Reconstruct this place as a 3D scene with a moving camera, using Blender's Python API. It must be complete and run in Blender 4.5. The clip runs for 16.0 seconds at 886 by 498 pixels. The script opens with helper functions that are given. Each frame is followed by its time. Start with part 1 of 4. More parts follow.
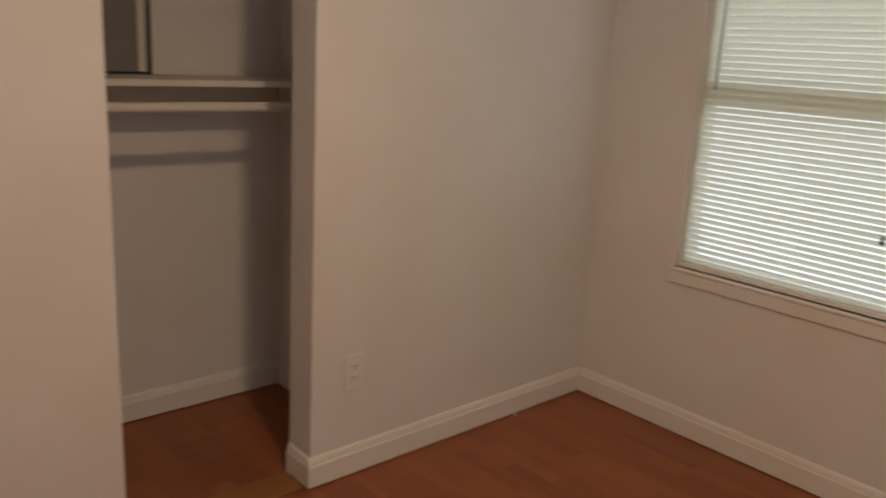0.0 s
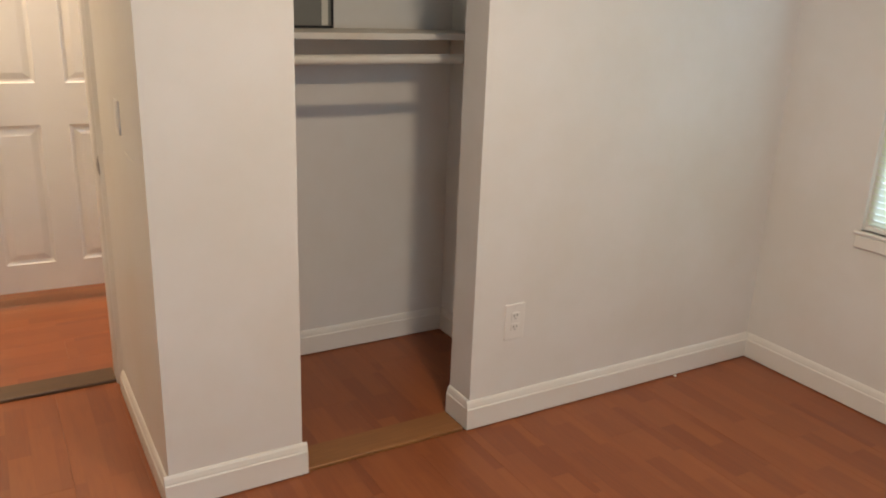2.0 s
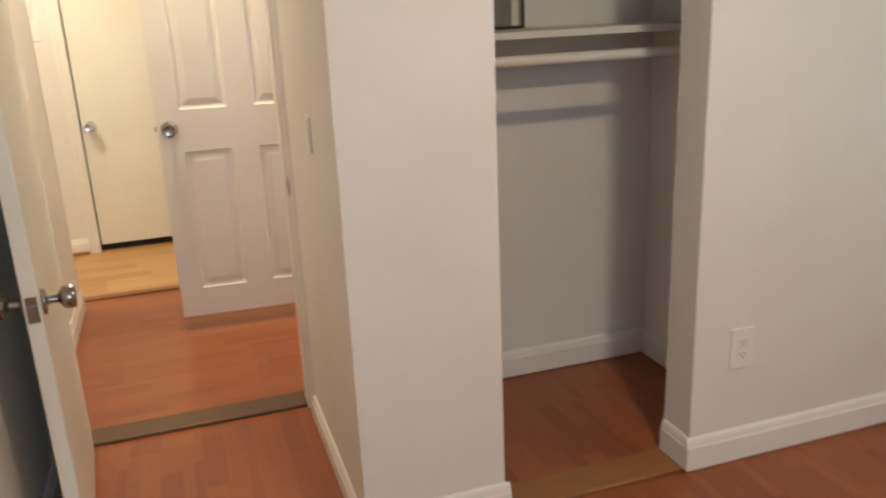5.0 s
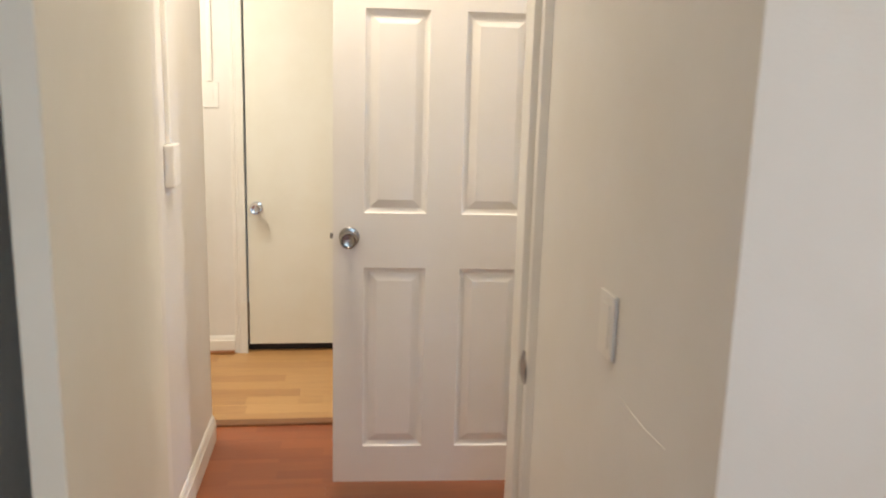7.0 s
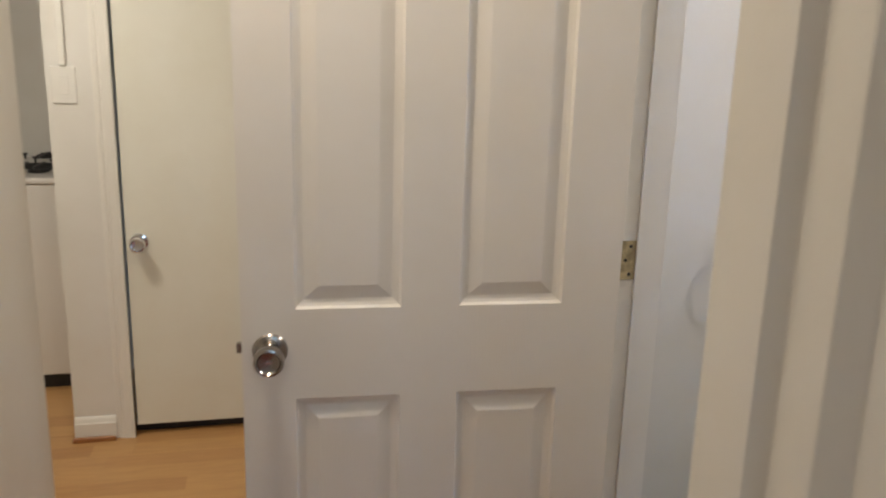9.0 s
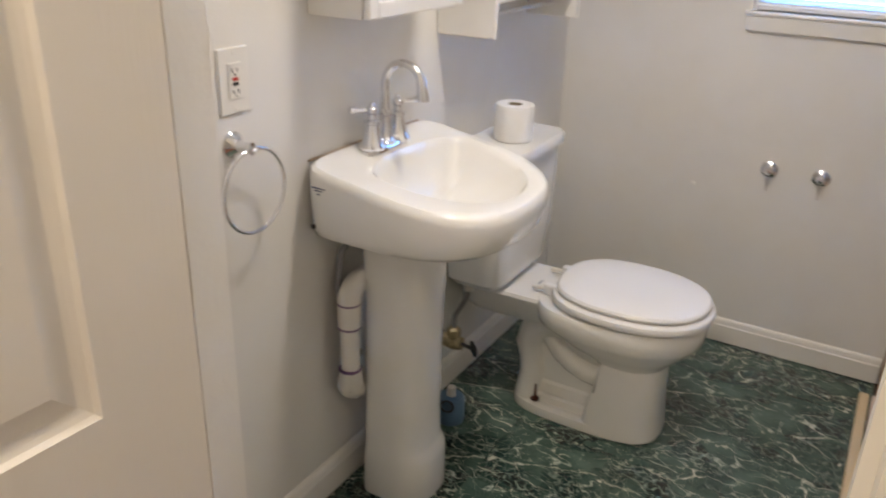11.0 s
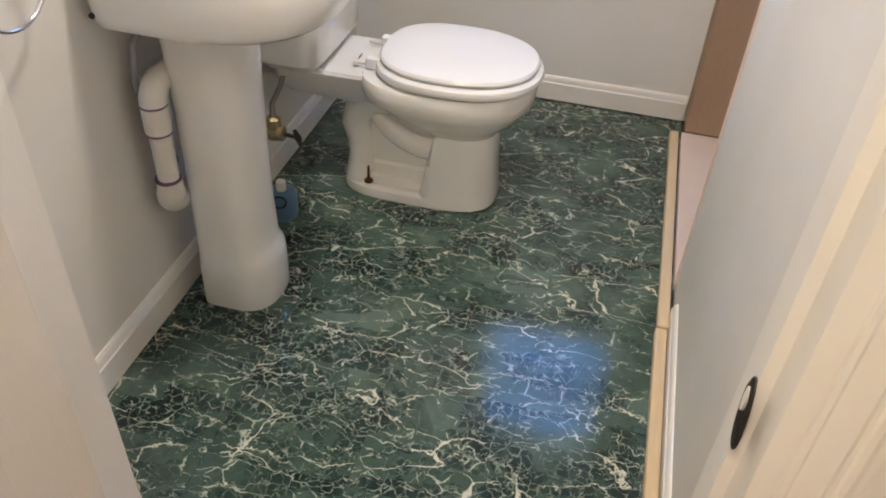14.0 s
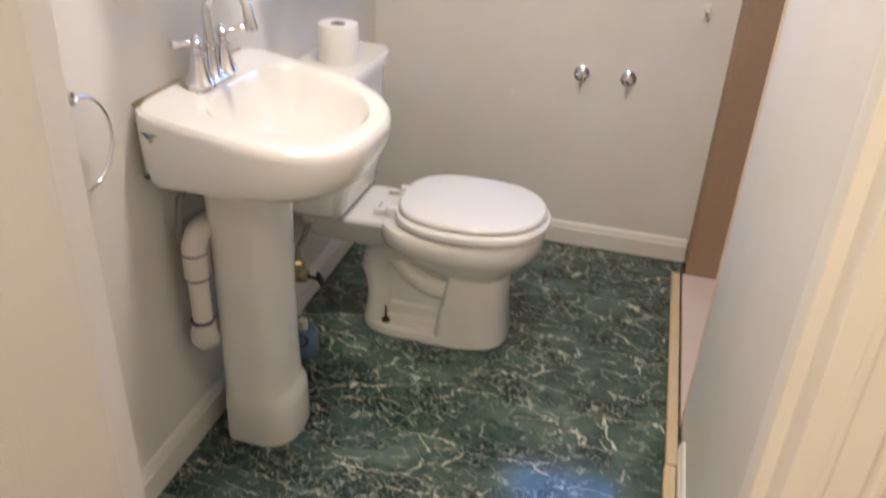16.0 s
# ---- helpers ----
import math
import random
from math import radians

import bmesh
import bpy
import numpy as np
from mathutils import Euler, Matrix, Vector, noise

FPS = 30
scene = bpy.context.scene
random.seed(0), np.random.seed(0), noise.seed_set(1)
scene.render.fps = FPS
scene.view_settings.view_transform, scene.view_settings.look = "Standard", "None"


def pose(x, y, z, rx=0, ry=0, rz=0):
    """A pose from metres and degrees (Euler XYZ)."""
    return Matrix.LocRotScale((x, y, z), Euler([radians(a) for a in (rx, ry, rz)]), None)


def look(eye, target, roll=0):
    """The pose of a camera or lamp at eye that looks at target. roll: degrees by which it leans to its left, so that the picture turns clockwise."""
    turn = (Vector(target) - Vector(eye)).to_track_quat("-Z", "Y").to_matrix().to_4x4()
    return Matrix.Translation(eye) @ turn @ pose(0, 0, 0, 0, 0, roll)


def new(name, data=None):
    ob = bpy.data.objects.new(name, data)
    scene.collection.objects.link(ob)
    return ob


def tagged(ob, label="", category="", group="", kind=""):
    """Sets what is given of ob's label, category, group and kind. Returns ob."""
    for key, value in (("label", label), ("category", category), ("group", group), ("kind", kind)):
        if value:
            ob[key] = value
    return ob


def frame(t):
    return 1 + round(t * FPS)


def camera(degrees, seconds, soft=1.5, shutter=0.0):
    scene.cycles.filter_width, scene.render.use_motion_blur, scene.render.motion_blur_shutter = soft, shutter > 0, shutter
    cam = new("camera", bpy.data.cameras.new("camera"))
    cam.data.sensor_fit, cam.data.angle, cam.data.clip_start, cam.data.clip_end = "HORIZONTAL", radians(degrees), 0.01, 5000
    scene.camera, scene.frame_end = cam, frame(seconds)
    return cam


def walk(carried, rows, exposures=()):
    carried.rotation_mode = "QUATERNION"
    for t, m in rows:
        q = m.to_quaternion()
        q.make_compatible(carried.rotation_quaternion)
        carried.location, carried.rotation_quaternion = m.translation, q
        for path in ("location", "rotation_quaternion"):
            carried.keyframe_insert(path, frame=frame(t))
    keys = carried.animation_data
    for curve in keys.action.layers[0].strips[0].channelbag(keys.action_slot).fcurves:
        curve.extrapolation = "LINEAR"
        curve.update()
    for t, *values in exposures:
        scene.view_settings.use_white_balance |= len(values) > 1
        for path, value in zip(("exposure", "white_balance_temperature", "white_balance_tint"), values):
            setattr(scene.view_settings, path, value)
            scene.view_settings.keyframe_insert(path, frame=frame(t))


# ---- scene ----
cam = camera(58.2, 16.0, 1.9, 0.5)
# seconds, stops, kelvin, tint
EXPOSURES = [(0.0, -0.9, 9600, 28), (0.5, -0.5, 8500, 22), (1.0, -0.22, 7750, 18), (1.5, -0.2, 7650, 17), (2.0, 0.05, 7500, 15), (3.0, 0.06, 7350, 14), (5.5, 0.0, 7300, 12), (6.5, 0.03, 6600, 10), (7.0, 0.0, 6350, 10), (7.5, -0.4, 6250, 10), (8.0, -0.55, 6250, 10), (9.0, -0.73, 6250, 10), (10.0, -0.65, 6500, 10), (12.3, -0.36, 6700, 13), (13.0, -0.3, 6400, 11), (13.5, -0.05, 6550, 12), (15.0, -0.1, 6550, 12), (15.5, 0.0, 6700, 13), (16.0, -0.22, 6900, 14)]
PATH = [
    (0, (0.084, 0.503, 1.421), (1.384, 1.941, 0.932), 3.2),
    (0.5, (0.046, 0.493, 1.438), (1.153, 2.079, 0.927), 3.3),
    (1, (0.057, 0.493, 1.424), (1.064, 2.127, 0.861), 2.5),
    (1.5, (0.052, 0.49, 1.412), (1.017, 2.131, 0.799), 2.2),
    (2, (0.051, 0.481, 1.411), (1.014, 2.124, 0.801), 2.2),
    (2.5, (0.039, 0.469, 1.419), (0.982, 2.127, 0.817), 2.1),
    (3, (0.024, 0.466, 1.414), (0.952, 2.131, 0.809), 2.2),
    (3.2, (0.027, 0.471, 1.405), (0.946, 2.142, 0.803), 2.2),
    (5.5, (0.05, 0.939, 1.348), (0.482, 2.819, 0.82), -1.3),
    (6, (-0.006, 1.204, 1.335), (0.291, 3.134, 0.903), 1.5),
    (6.5, (-0.062, 1.485, 1.377), (0.239, 3.424, 0.99), 2.4),
    (7, (-0.006, 1.784, 1.377), (0.245, 3.73, 0.988), 1.6),
    (7.5, (0.002, 2.03, 1.416), (0.173, 3.979, 1.003), 0.9),
    (8, (-0.05, 2.317, 1.431), (0.164, 4.258, 0.996), 2.8),
    (8.5, (-0.051, 2.573, 1.448), (0.293, 4.488, 0.985), 3.0),
    (9, (0.013, 2.867, 1.446), (0.447, 4.764, 0.986), 1.6),
    (9.5, (0.053, 3.117, 1.449), (0.595, 4.961, 0.898), 1.4),
    (10, (0.124, 3.414, 1.496), (1.17, 4.97, 0.801), 3.8),
    (10.2, (0.137, 3.489, 1.486), (1.363, 4.896, 0.769), 3.5),
    (12.3, (0.241, 3.786, 1.439), (1.923, 4.28, 0.478), 1.6),
    (12.5, (0.235, 3.78, 1.432), (1.916, 4.226, 0.445), 1.6),
    (13, (0.255, 3.792, 1.389), (1.85, 4.156, 0.238), 2.6),
    (13.5, (0.279, 3.798, 1.392), (1.804, 4.126, 0.14), 3.2),
    (14, (0.274, 3.807, 1.393), (1.795, 4.138, 0.137), 3.5),
    (14.5, (0.254, 3.807, 1.393), (1.79, 4.149, 0.159), 3.4),
    (15, (0.229, 3.794, 1.405), (1.779, 4.141, 0.19), 3.0),
    (15.5, (0.2, 3.804, 1.442), (1.797, 4.148, 0.288), 3.1),
    (16, (0.181, 3.805, 1.479), (1.874, 4.215, 0.496), 2.9),
]
walk(cam, [(t, look(eye, target, roll)) for t, eye, target, roll in PATH], EXPOSURES)

# ---- light ----
H = 2.40
world = bpy.data.worlds.new("sky")
scene.world = world
world.use_nodes = True
sky = world.node_tree.nodes.new("ShaderNodeTexSky")
sky.sky_type, sky.sun_disc, sky.sun_elevation, sky.sun_rotation = "NISHITA", False, radians(40), radians(200)
world.node_tree.links.new(sky.outputs[0], world.node_tree.nodes["Background"].inputs[0])
world.node_tree.nodes["Background"].inputs[1].default_value = 0.12


def area(name, m, size, watts, colour, size_y=None, round_=False):
    d = bpy.data.lights.new(name, "AREA")
    d.energy, d.color, d.size = watts, colour, size
    d.shape = "DISK" if round_ else ("RECTANGLE" if size_y else "SQUARE")
    if size_y:
        d.size_y = size_y
    ob = new(name, d)
    ob.matrix_world = m
    return ob


WARM, SOFT, DAY = (1.0, 0.84, 0.62), (1.0, 0.91, 0.80), (0.45, 0.72, 1.0)
area("bedroom_ceiling_light", pose(0.95, 1.15, H - 0.06), 0.16, 23.5, (1.0, 0.86, 0.66), round_=True)
area("hall_ceiling_light", pose(-0.05, 4.05, H - 0.06), 0.22, 17.5, WARM, round_=True)
area("kitchen_ceiling_light", pose(-0.95, 5.05, H - 0.06), 0.25, 23, (1.0, 0.91, 0.74), round_=True)
area("bathroom_ceiling_light", pose(1.72, 4.08, H - 0.06), 0.25, 22, SOFT, round_=True)
# daylight in the window openings
area("bedroom_rear_window_daylight", pose(0.2, -0.93, 1.45, 90, 0, 0), 0.90, 15, DAY, 1.05)
area("bedroom_window_daylight", pose(2.85, 1.62, 1.33, 0, 90, 0), 1.30, 17.5, DAY, 0.92)
area("bathroom_window_daylight", pose(3.04, 3.855, 1.53, 0, 90, 0), 0.70, 24, (0.17, 0.43, 1.0), 0.58)


# ---- materials ----
def material(name, colour=(0.8, 0.8, 0.8), rough=0.5, metal=0.0):
    m = bpy.data.materials.new(name)
    m.use_nodes = True
    nt = m.node_tree
    b = nt.nodes["Principled BSDF"]
    b.inputs["Base Color"].default_value = (*colour, 1)
    b.inputs["Roughness"].default_value, b.inputs["Metallic"].default_value = rough, metal
    return m, nt, b


def node(nt, kind, links=(), **values):
    n = nt.nodes.new(kind)
    for key, value in values.items():
        if key == "operation":
            n.operation = value
        elif key == "feature":
            n.feature = value
        elif key == "blend":
            n.data_type, n.blend_type = "RGBA", value
        else:
            n.inputs[int(key[1:]) if key[0] == "i" and key[1:].isdigit() else key.replace("_", " ")].default_value = value
    for socket, source in links:
        nt.links.new(source, n.inputs[socket])
    return n


def ramp(nt, source, stops):
    r = nt.nodes.new("ShaderNodeValToRGB")
    e = r.color_ramp.elements
    while len(e) < len(stops):
        e.new(0.5)
    for el, (p, c) in zip(e, stops):
        el.position, el.color = p, (*c, 1)
    nt.links.new(source, r.inputs[0])
    return r


def coords(nt, scale=(1, 1, 1), where="Object", shift=None):
    tc = nt.nodes.new("ShaderNodeTexCoord")
    mp = node(nt, "ShaderNodeMapping", [("Vector", tc.outputs[where])], Scale=scale)
    if shift is not None:
        nt.links.new(shift, mp.inputs["Location"])
    return mp.outputs[0]


def relief(nt, b, height, strength, distance):
    bump = node(nt, "ShaderNodeBump", [("Height", height)], Strength=strength, Distance=distance)
    nt.links.new(bump.outputs[0], b.inputs["Normal"])


def paint(name, colour, rough=0.55, dirt=0.06, grain=220, grain_scale=(1, 1, 1), strength=0.25):
    """Painted wall or woodwork: faint roller texture, faint blotches."""
    m, nt, b = material(name, colour, rough)
    v = coords(nt)
    big = node(nt, "ShaderNodeTexNoise", [("Vector", v)], Scale=2.3, Detail=5.0, Roughness=0.6)
    dark = tuple(c * (1 - dirt * k) for c, k in zip(colour, (1.0, 1.3, 1.9)))
    r = ramp(nt, big.outputs[0], [(0.35, dark), (0.62, colour)])
    nt.links.new(r.outputs[0], b.inputs["Base Color"])
    fine = node(nt, "ShaderNodeTexNoise", [("Vector", coords(nt, grain_scale))], Scale=grain, Detail=3.0)
    rr = node(nt, "ShaderNodeMapRange", [(0, big.outputs[0])], i3=rough - 0.08, i4=rough + 0.1)
    nt.links.new(rr.outputs[0], b.inputs["Roughness"])
    relief(nt, b, fine.outputs[0], strength, 0.0012)
    return m


M_WALL = paint("wall_paint", (0.78, 0.765, 0.74), 0.5, 0.05)
M_CEIL = paint("ceiling_paint", (0.8, 0.79, 0.77), 0.8)
M_TRIM = paint("trim_gloss_paint", (0.82, 0.80, 0.76), 0.32, 0.05, 90)
M_OLDTRIM = paint("old_trim_paint", (0.86, 0.845, 0.81), 0.33, 0.05, 60, strength=0.5)
M_DOOR = paint("door_paint", (0.77, 0.745, 0.71), 0.38, 0.04, 60, (9, 9, 0.35), 0.22)
M_FLATDOOR = paint("flush_door_paint", (0.80, 0.785, 0.71), 0.42, 0.05, 120)
M_SHELF = paint("shelf_paint", (0.74, 0.72, 0.67), 0.45, 0.1, 80)
M_PLASTIC, _, _ = material("white_plastic", (0.80, 0.78, 0.74), 0.3)
M_CHROME, _, _ = material("chrome", (0.80, 0.80, 0.82), 0.08, 1.0)
M_NICKEL, _, _ = material("satin_nickel", (0.36, 0.33, 0.30), 0.2, 1.0)
M_BLACK, _, _ = material("black_rubber", (0.015, 0.015, 0.016), 0.5)
M_RED, _, _ = material("red_plastic", (0.45, 0.03, 0.02), 0.4)
M_INK, _, _ = material("printed_ink", (0.03, 0.04, 0.12), 0.5)
M_BLUE, _, _ = material("blue_plastic", (0.10, 0.19, 0.30), 0.35)
M_PVC, _, _ = material("white_pipe", (0.76, 0.73, 0.68), 0.35)
M_PURPLE, _, _ = material("purple_primer", (0.16, 0.08, 0.18), 0.5)
M_HOSE, _, _ = material("grey_braided_hose", (0.25, 0.25, 0.26), 0.45, 0.5)
M_PAPER = paint("toilet_paper", (0.83, 0.82, 0.80), 0.95, 0.02, 300, strength=0.6)
M_PINK = paint("pan_floor", (0.72, 0.60, 0.54), 0.5, 0.08)


def brass(name, colour):
    m, nt, b = material(name, colour, 0.38, 0.9)
    n = node(nt, "ShaderNodeTexNoise", [("Vector", coords(nt))], Scale=60.0, Detail=4.0)
    r = ramp(nt, n.outputs[0], [(0.35, tuple(c * 0.55 for c in colour)), (0.65, colour)])
    nt.links.new(r.outputs[0], b.inputs["Base Color"])
    return m


M_BRASS = brass("aged_brass", (0.60, 0.49, 0.29))
M_RUST = brass("rusty_bolt", (0.16, 0.06, 0.04))


def ceramic():
    m, nt, b = material("vitreous_china", (0.82, 0.815, 0.79), 0.09)
    b.inputs["Coat Weight"].default_value = 0.4
    n = node(nt, "ShaderNodeTexNoise", [("Vector", coords(nt))], Scale=5.0, Detail=3.0)
    r = ramp(nt, n.outputs[0], [(0.3, (0.79, 0.78, 0.74)), (0.65, (0.83, 0.825, 0.81))])
    nt.links.new(r.outputs[0], b.inputs["Base Color"])
    return m


M_CERAMIC = ceramic()
M_SEAT, _, _ = material("seat_plastic", (0.83, 0.83, 0.83), 0.16)


def laminate(name, tones, rough, strip=0.066, length=0.42):
    """Plank boards printed as strips of three, each with its own tone; grain along x."""
    m, nt, b = material(name, tones[1], rough)
    info = nt.nodes.new("ShaderNodeObjectInfo")
    k = node(nt, "ShaderNodeCombineXYZ", [(0, node(nt, "ShaderNodeMath", [(0, info.outputs["Random"])], operation="MULTIPLY", i1=37.0).outputs[0]), (2, node(nt, "ShaderNodeMath", [(0, info.outputs["Random"])], operation="MULTIPLY", i1=91.0).outputs[0])])
    v = coords(nt, shift=k.outputs[0])
    br = node(nt, "ShaderNodeTexBrick", [("Vector", v)], Color1=(0, 0, 0, 1), Color2=(1, 1, 1, 1), Mortar=(0.35, 0.35, 0.35, 1), Scale=1.0, Mortar_Size=0.0006, Bias=0.0, Brick_Width=length, Row_Height=strip)
    g = node(nt, "ShaderNodeTexNoise", [("Vector", coords(nt, (2.5, 30, 8), shift=k.outputs[0]))], Scale=3.0, Detail=7.0, Roughness=0.62, Distortion=0.6)
    pw = node(nt, "ShaderNodeMath", [(0, br.outputs[0])], operation="POWER", i1=0.55)
    a = node(nt, "ShaderNodeMath", [(0, pw.outputs[0])], operation="MULTIPLY", i1=0.30)
    s2 = node(nt, "ShaderNodeMath", [(0, a.outputs[0]), (1, node(nt, "ShaderNodeMath", [(0, g.outputs[0])], operation="MULTIPLY", i1=0.42).outputs[0])], operation="ADD")
    r = ramp(nt, s2.outputs[0], [(0.22, tones[0]), (0.50, tones[1]), (0.74, tones[2])])
    nt.links.new(r.outputs[0], b.inputs["Base Color"])
    rr = node(nt, "ShaderNodeMapRange", [(0, g.outputs[0])], i3=rough - 0.06, i4=rough + 0.1)
    nt.links.new(rr.outputs[0], b.inputs["Roughness"])
    relief(nt, b, g.outputs[0], 0.12, 0.0006)
    return m


M_LAM = laminate("cherry_laminate", [(0.24, 0.066, 0.025), (0.33, 0.098, 0.034), (0.39, 0.128, 0.045)], 0.36, 0.066, 0.33)
M_OAKFLOOR = laminate("light_oak_laminate", [(0.42, 0.22, 0.085), (0.58, 0.34, 0.14), (0.66, 0.42, 0.19)], 0.36, 0.09, 0.7)
M_THRESH = laminate("worn_oak_strip", [(0.16, 0.065, 0.024), (0.32, 0.135, 0.045), (0.44, 0.20, 0.07)], 0.42, 0.3, 3.0)
M_DARKOAK = laminate("dark_worn_strip", [(0.085, 0.045, 0.022), (0.155, 0.085, 0.040), (0.22, 0.125, 0.06)], 0.45, 0.3, 3.0)
M_BOARD = laminate("bare_brown_board", [(0.33, 0.215, 0.145), (0.40, 0.27, 0.185), (0.46, 0.32, 0.225)], 0.8, 2.0, 4.0)
M_PINE = laminate("bare_wood_strip", [(0.52, 0.38, 0.22), (0.66, 0.52, 0.33), (0.74, 0.62, 0.42)], 0.55, 0.3, 3.0)


def marble():
    """Green marble print: flat shards between dark webs, pale veins that swell and break."""
    m, nt, b = material("green_marble_tile", (0.02, 0.06, 0.04), 0.12)
    info = nt.nodes.new("ShaderNodeObjectInfo")
    k = node(nt, "ShaderNodeCombineXYZ", [(0, node(nt, "ShaderNodeMath", [(0, info.outputs["Random"])], operation="MULTIPLY", i1=17.0).outputs[0]), (1, node(nt, "ShaderNodeMath", [(0, info.outputs["Random"])], operation="MULTIPLY", i1=53.0).outputs[0])])
    v = coords(nt, shift=k.outputs[0])

    def warped(source, scale, amount, detail=4.0):
        wob = node(nt, "ShaderNodeTexNoise", [("Vector", source)], Scale=scale, Detail=detail, Roughness=0.6)
        off = node(nt, "ShaderNodeVectorMath", [(0, wob.outputs["Color"])], operation="SCALE", Scale=amount)
        return node(nt, "ShaderNodeVectorMath", [(0, source), (1, off.outputs[0])], operation="ADD").outputs[0]

    def turned(source, degrees, scale):
        return node(nt, "ShaderNodeMapping", [("Vector", source)], Rotation=(0, 0, radians(degrees)), Scale=scale).outputs[0]

    def blend(last, factor, colour):
        mx = node(nt, "ShaderNodeMix", blend="MIX")
        nt.links.new(factor, mx.inputs[0])
        nt.links.new(last, mx.inputs[6])
        mx.inputs[7].default_value = (*colour, 1)
        return mx.outputs[2]

    soft = warped(v, 13.0, 0.065, 4.0)
    clouds = node(nt, "ShaderNodeTexNoise", [("Vector", soft)], Scale=7.0, Detail=5.0, Roughness=0.58)
    shard = node(nt, "ShaderNodeTexVoronoi", [("Vector", turned(soft, 28, (1.0, 0.45, 1.0)))], Scale=15.0)
    tone = node(nt, "ShaderNodeSeparateColor", [(0, shard.outputs["Color"])])
    mixed = node(nt, "ShaderNodeMath", [(0, node(nt, "ShaderNodeMath", [(0, tone.outputs[0])], operation="MULTIPLY", i1=0.25).outputs[0]), (1, clouds.outputs[0])], operation="ADD")
    base = ramp(nt, mixed.outputs[0], [(0.44, (0.009, 0.020, 0.019)), (0.55, (0.021, 0.043, 0.038)), (0.66, (0.046, 0.084, 0.069)), (0.84, (0.092, 0.142, 0.116))])
    last = base.outputs[0]
    dark = node(nt, "ShaderNodeMapRange", [(0, mixed.outputs[0])], i1=0.66, i2=0.52, i3=0.0, i4=1.0)
    layers = ((turned(soft, 28, (1.0, 0.42, 1.0)), 17.0, 0.046, 0.47, 0.70, (0.47, 0.52, 0.43), False),
              (turned(warped(v, 22.0, 0.05, 6.0), -50, (1.0, 0.5, 1.0)), 26.0, 0.050, 0.50, 0.72, (0.47, 0.50, 0.40), False),
              (warped(v, 30.0, 0.035, 4.0), 44.0, 0.11, 0.38, 0.66, (0.24, 0.30, 0.25), True),
              (turned(soft, 64, (1.0, 0.3, 1.0)), 9.0, 0.020, 0.43, 0.66, (0.66, 0.66, 0.54), False))
    for i, (where, scale, width, lo, hi, colour, webs) in enumerate(layers):
        vo = node(nt, "ShaderNodeTexVoronoi", [("Vector", where)], feature="DISTANCE_TO_EDGE", Scale=scale)
        shifted = node(nt, "ShaderNodeVectorMath", [(0, v)], operation="ADD", i1=(scale, 3.1 + i, 1.7)).outputs[0]
        gate = node(nt, "ShaderNodeTexNoise", [("Vector", shifted)], Scale=scale * 1.1, Detail=5.0, Roughness=0.65)
        swell = node(nt, "ShaderNodeMapRange", [(0, gate.outputs[0])], i1=lo, i2=hi, i3=0.0005, i4=width)
        ratio = node(nt, "ShaderNodeMath", [(0, vo.outputs[0]), (1, swell.outputs[0])], operation="DIVIDE")
        line = node(nt, "ShaderNodeMapRange", [(0, ratio.outputs[0])], i1=0.25, i2=1.0, i3=0.9, i4=0.0)
        factor = line.outputs[0]
        if webs:
            factor = node(nt, "ShaderNodeMath", [(0, factor), (1, dark.outputs[0])], operation="MULTIPLY").outputs[0]
        last = blend(last, factor, colour)
    nt.links.new(last, b.inputs["Base Color"])
    rr = node(nt, "ShaderNodeMapRange", [(0, clouds.outputs[0])], i3=0.07, i4=0.17)
    nt.links.new(rr.outputs[0], b.inputs["Roughness"])
    relief(nt, b, clouds.outputs[0], 0.08, 0.0012)
    return m


M_MARBLE = marble()
M_GROUT, _, _ = material("tile_joint", (0.015, 0.02, 0.018), 0.8)
M_SUB = paint("subfloor", (0.12, 0.07, 0.04), 0.8)


def slat_material(name, colour):
    m, nt, b = material(name, colour, 0.45)
    tr = node(nt, "ShaderNodeBsdfTranslucent", Color=(*colour, 1))
    mx = node(nt, "ShaderNodeMixShader", [(1, b.outputs[0]), (2, tr.outputs[0])], i0=0.46)
    nt.links.new(mx.outputs[0], nt.nodes["Material Output"].inputs[0])
    return m


M_SLAT = slat_material("blind_slat", (0.79, 0.80, 0.66))
M_SLATB = slat_material("bath_blind_slat", (0.75, 0.80, 0.85))


def clear(name):
    m, nt, b = material(name, (1, 1, 1), 0.0)
    b.inputs["Transmission Weight"].default_value = 1.0
    return m


M_GLASS = clear("window_glass")
M_MIRROR, _, _ = material("mirror_glass", (0.9, 0.92, 0.92), 0.02, 1.0)
M_GREY = paint("grey_panel", (0.22, 0.22, 0.21), 0.35, 0.1)


# ---- building helpers ----
def box(bm, x0, x1, y0, y1, z0, z1):
    vs = [bm.verts.new((x, y, z)) for z in (z0, z1) for y in (y0, y1) for x in (x0, x1)]
    for q in ((0, 2, 3, 1), (4, 5, 7, 6), (0, 1, 5, 4), (2, 6, 7, 3), (1, 3, 7, 5), (0, 4, 6, 2)):
        bm.faces.new([vs[i] for i in q])
    return bm


def boxes(*dims):
    bm = bmesh.new()
    for d in dims:
        box(bm, *d)
    return bm


def rounded(bm, width, segments=2):
    bmesh.ops.bevel(bm, geom=bm.edges[:], offset=width, segments=segments, profile=0.5, affect="EDGES")
    return bm


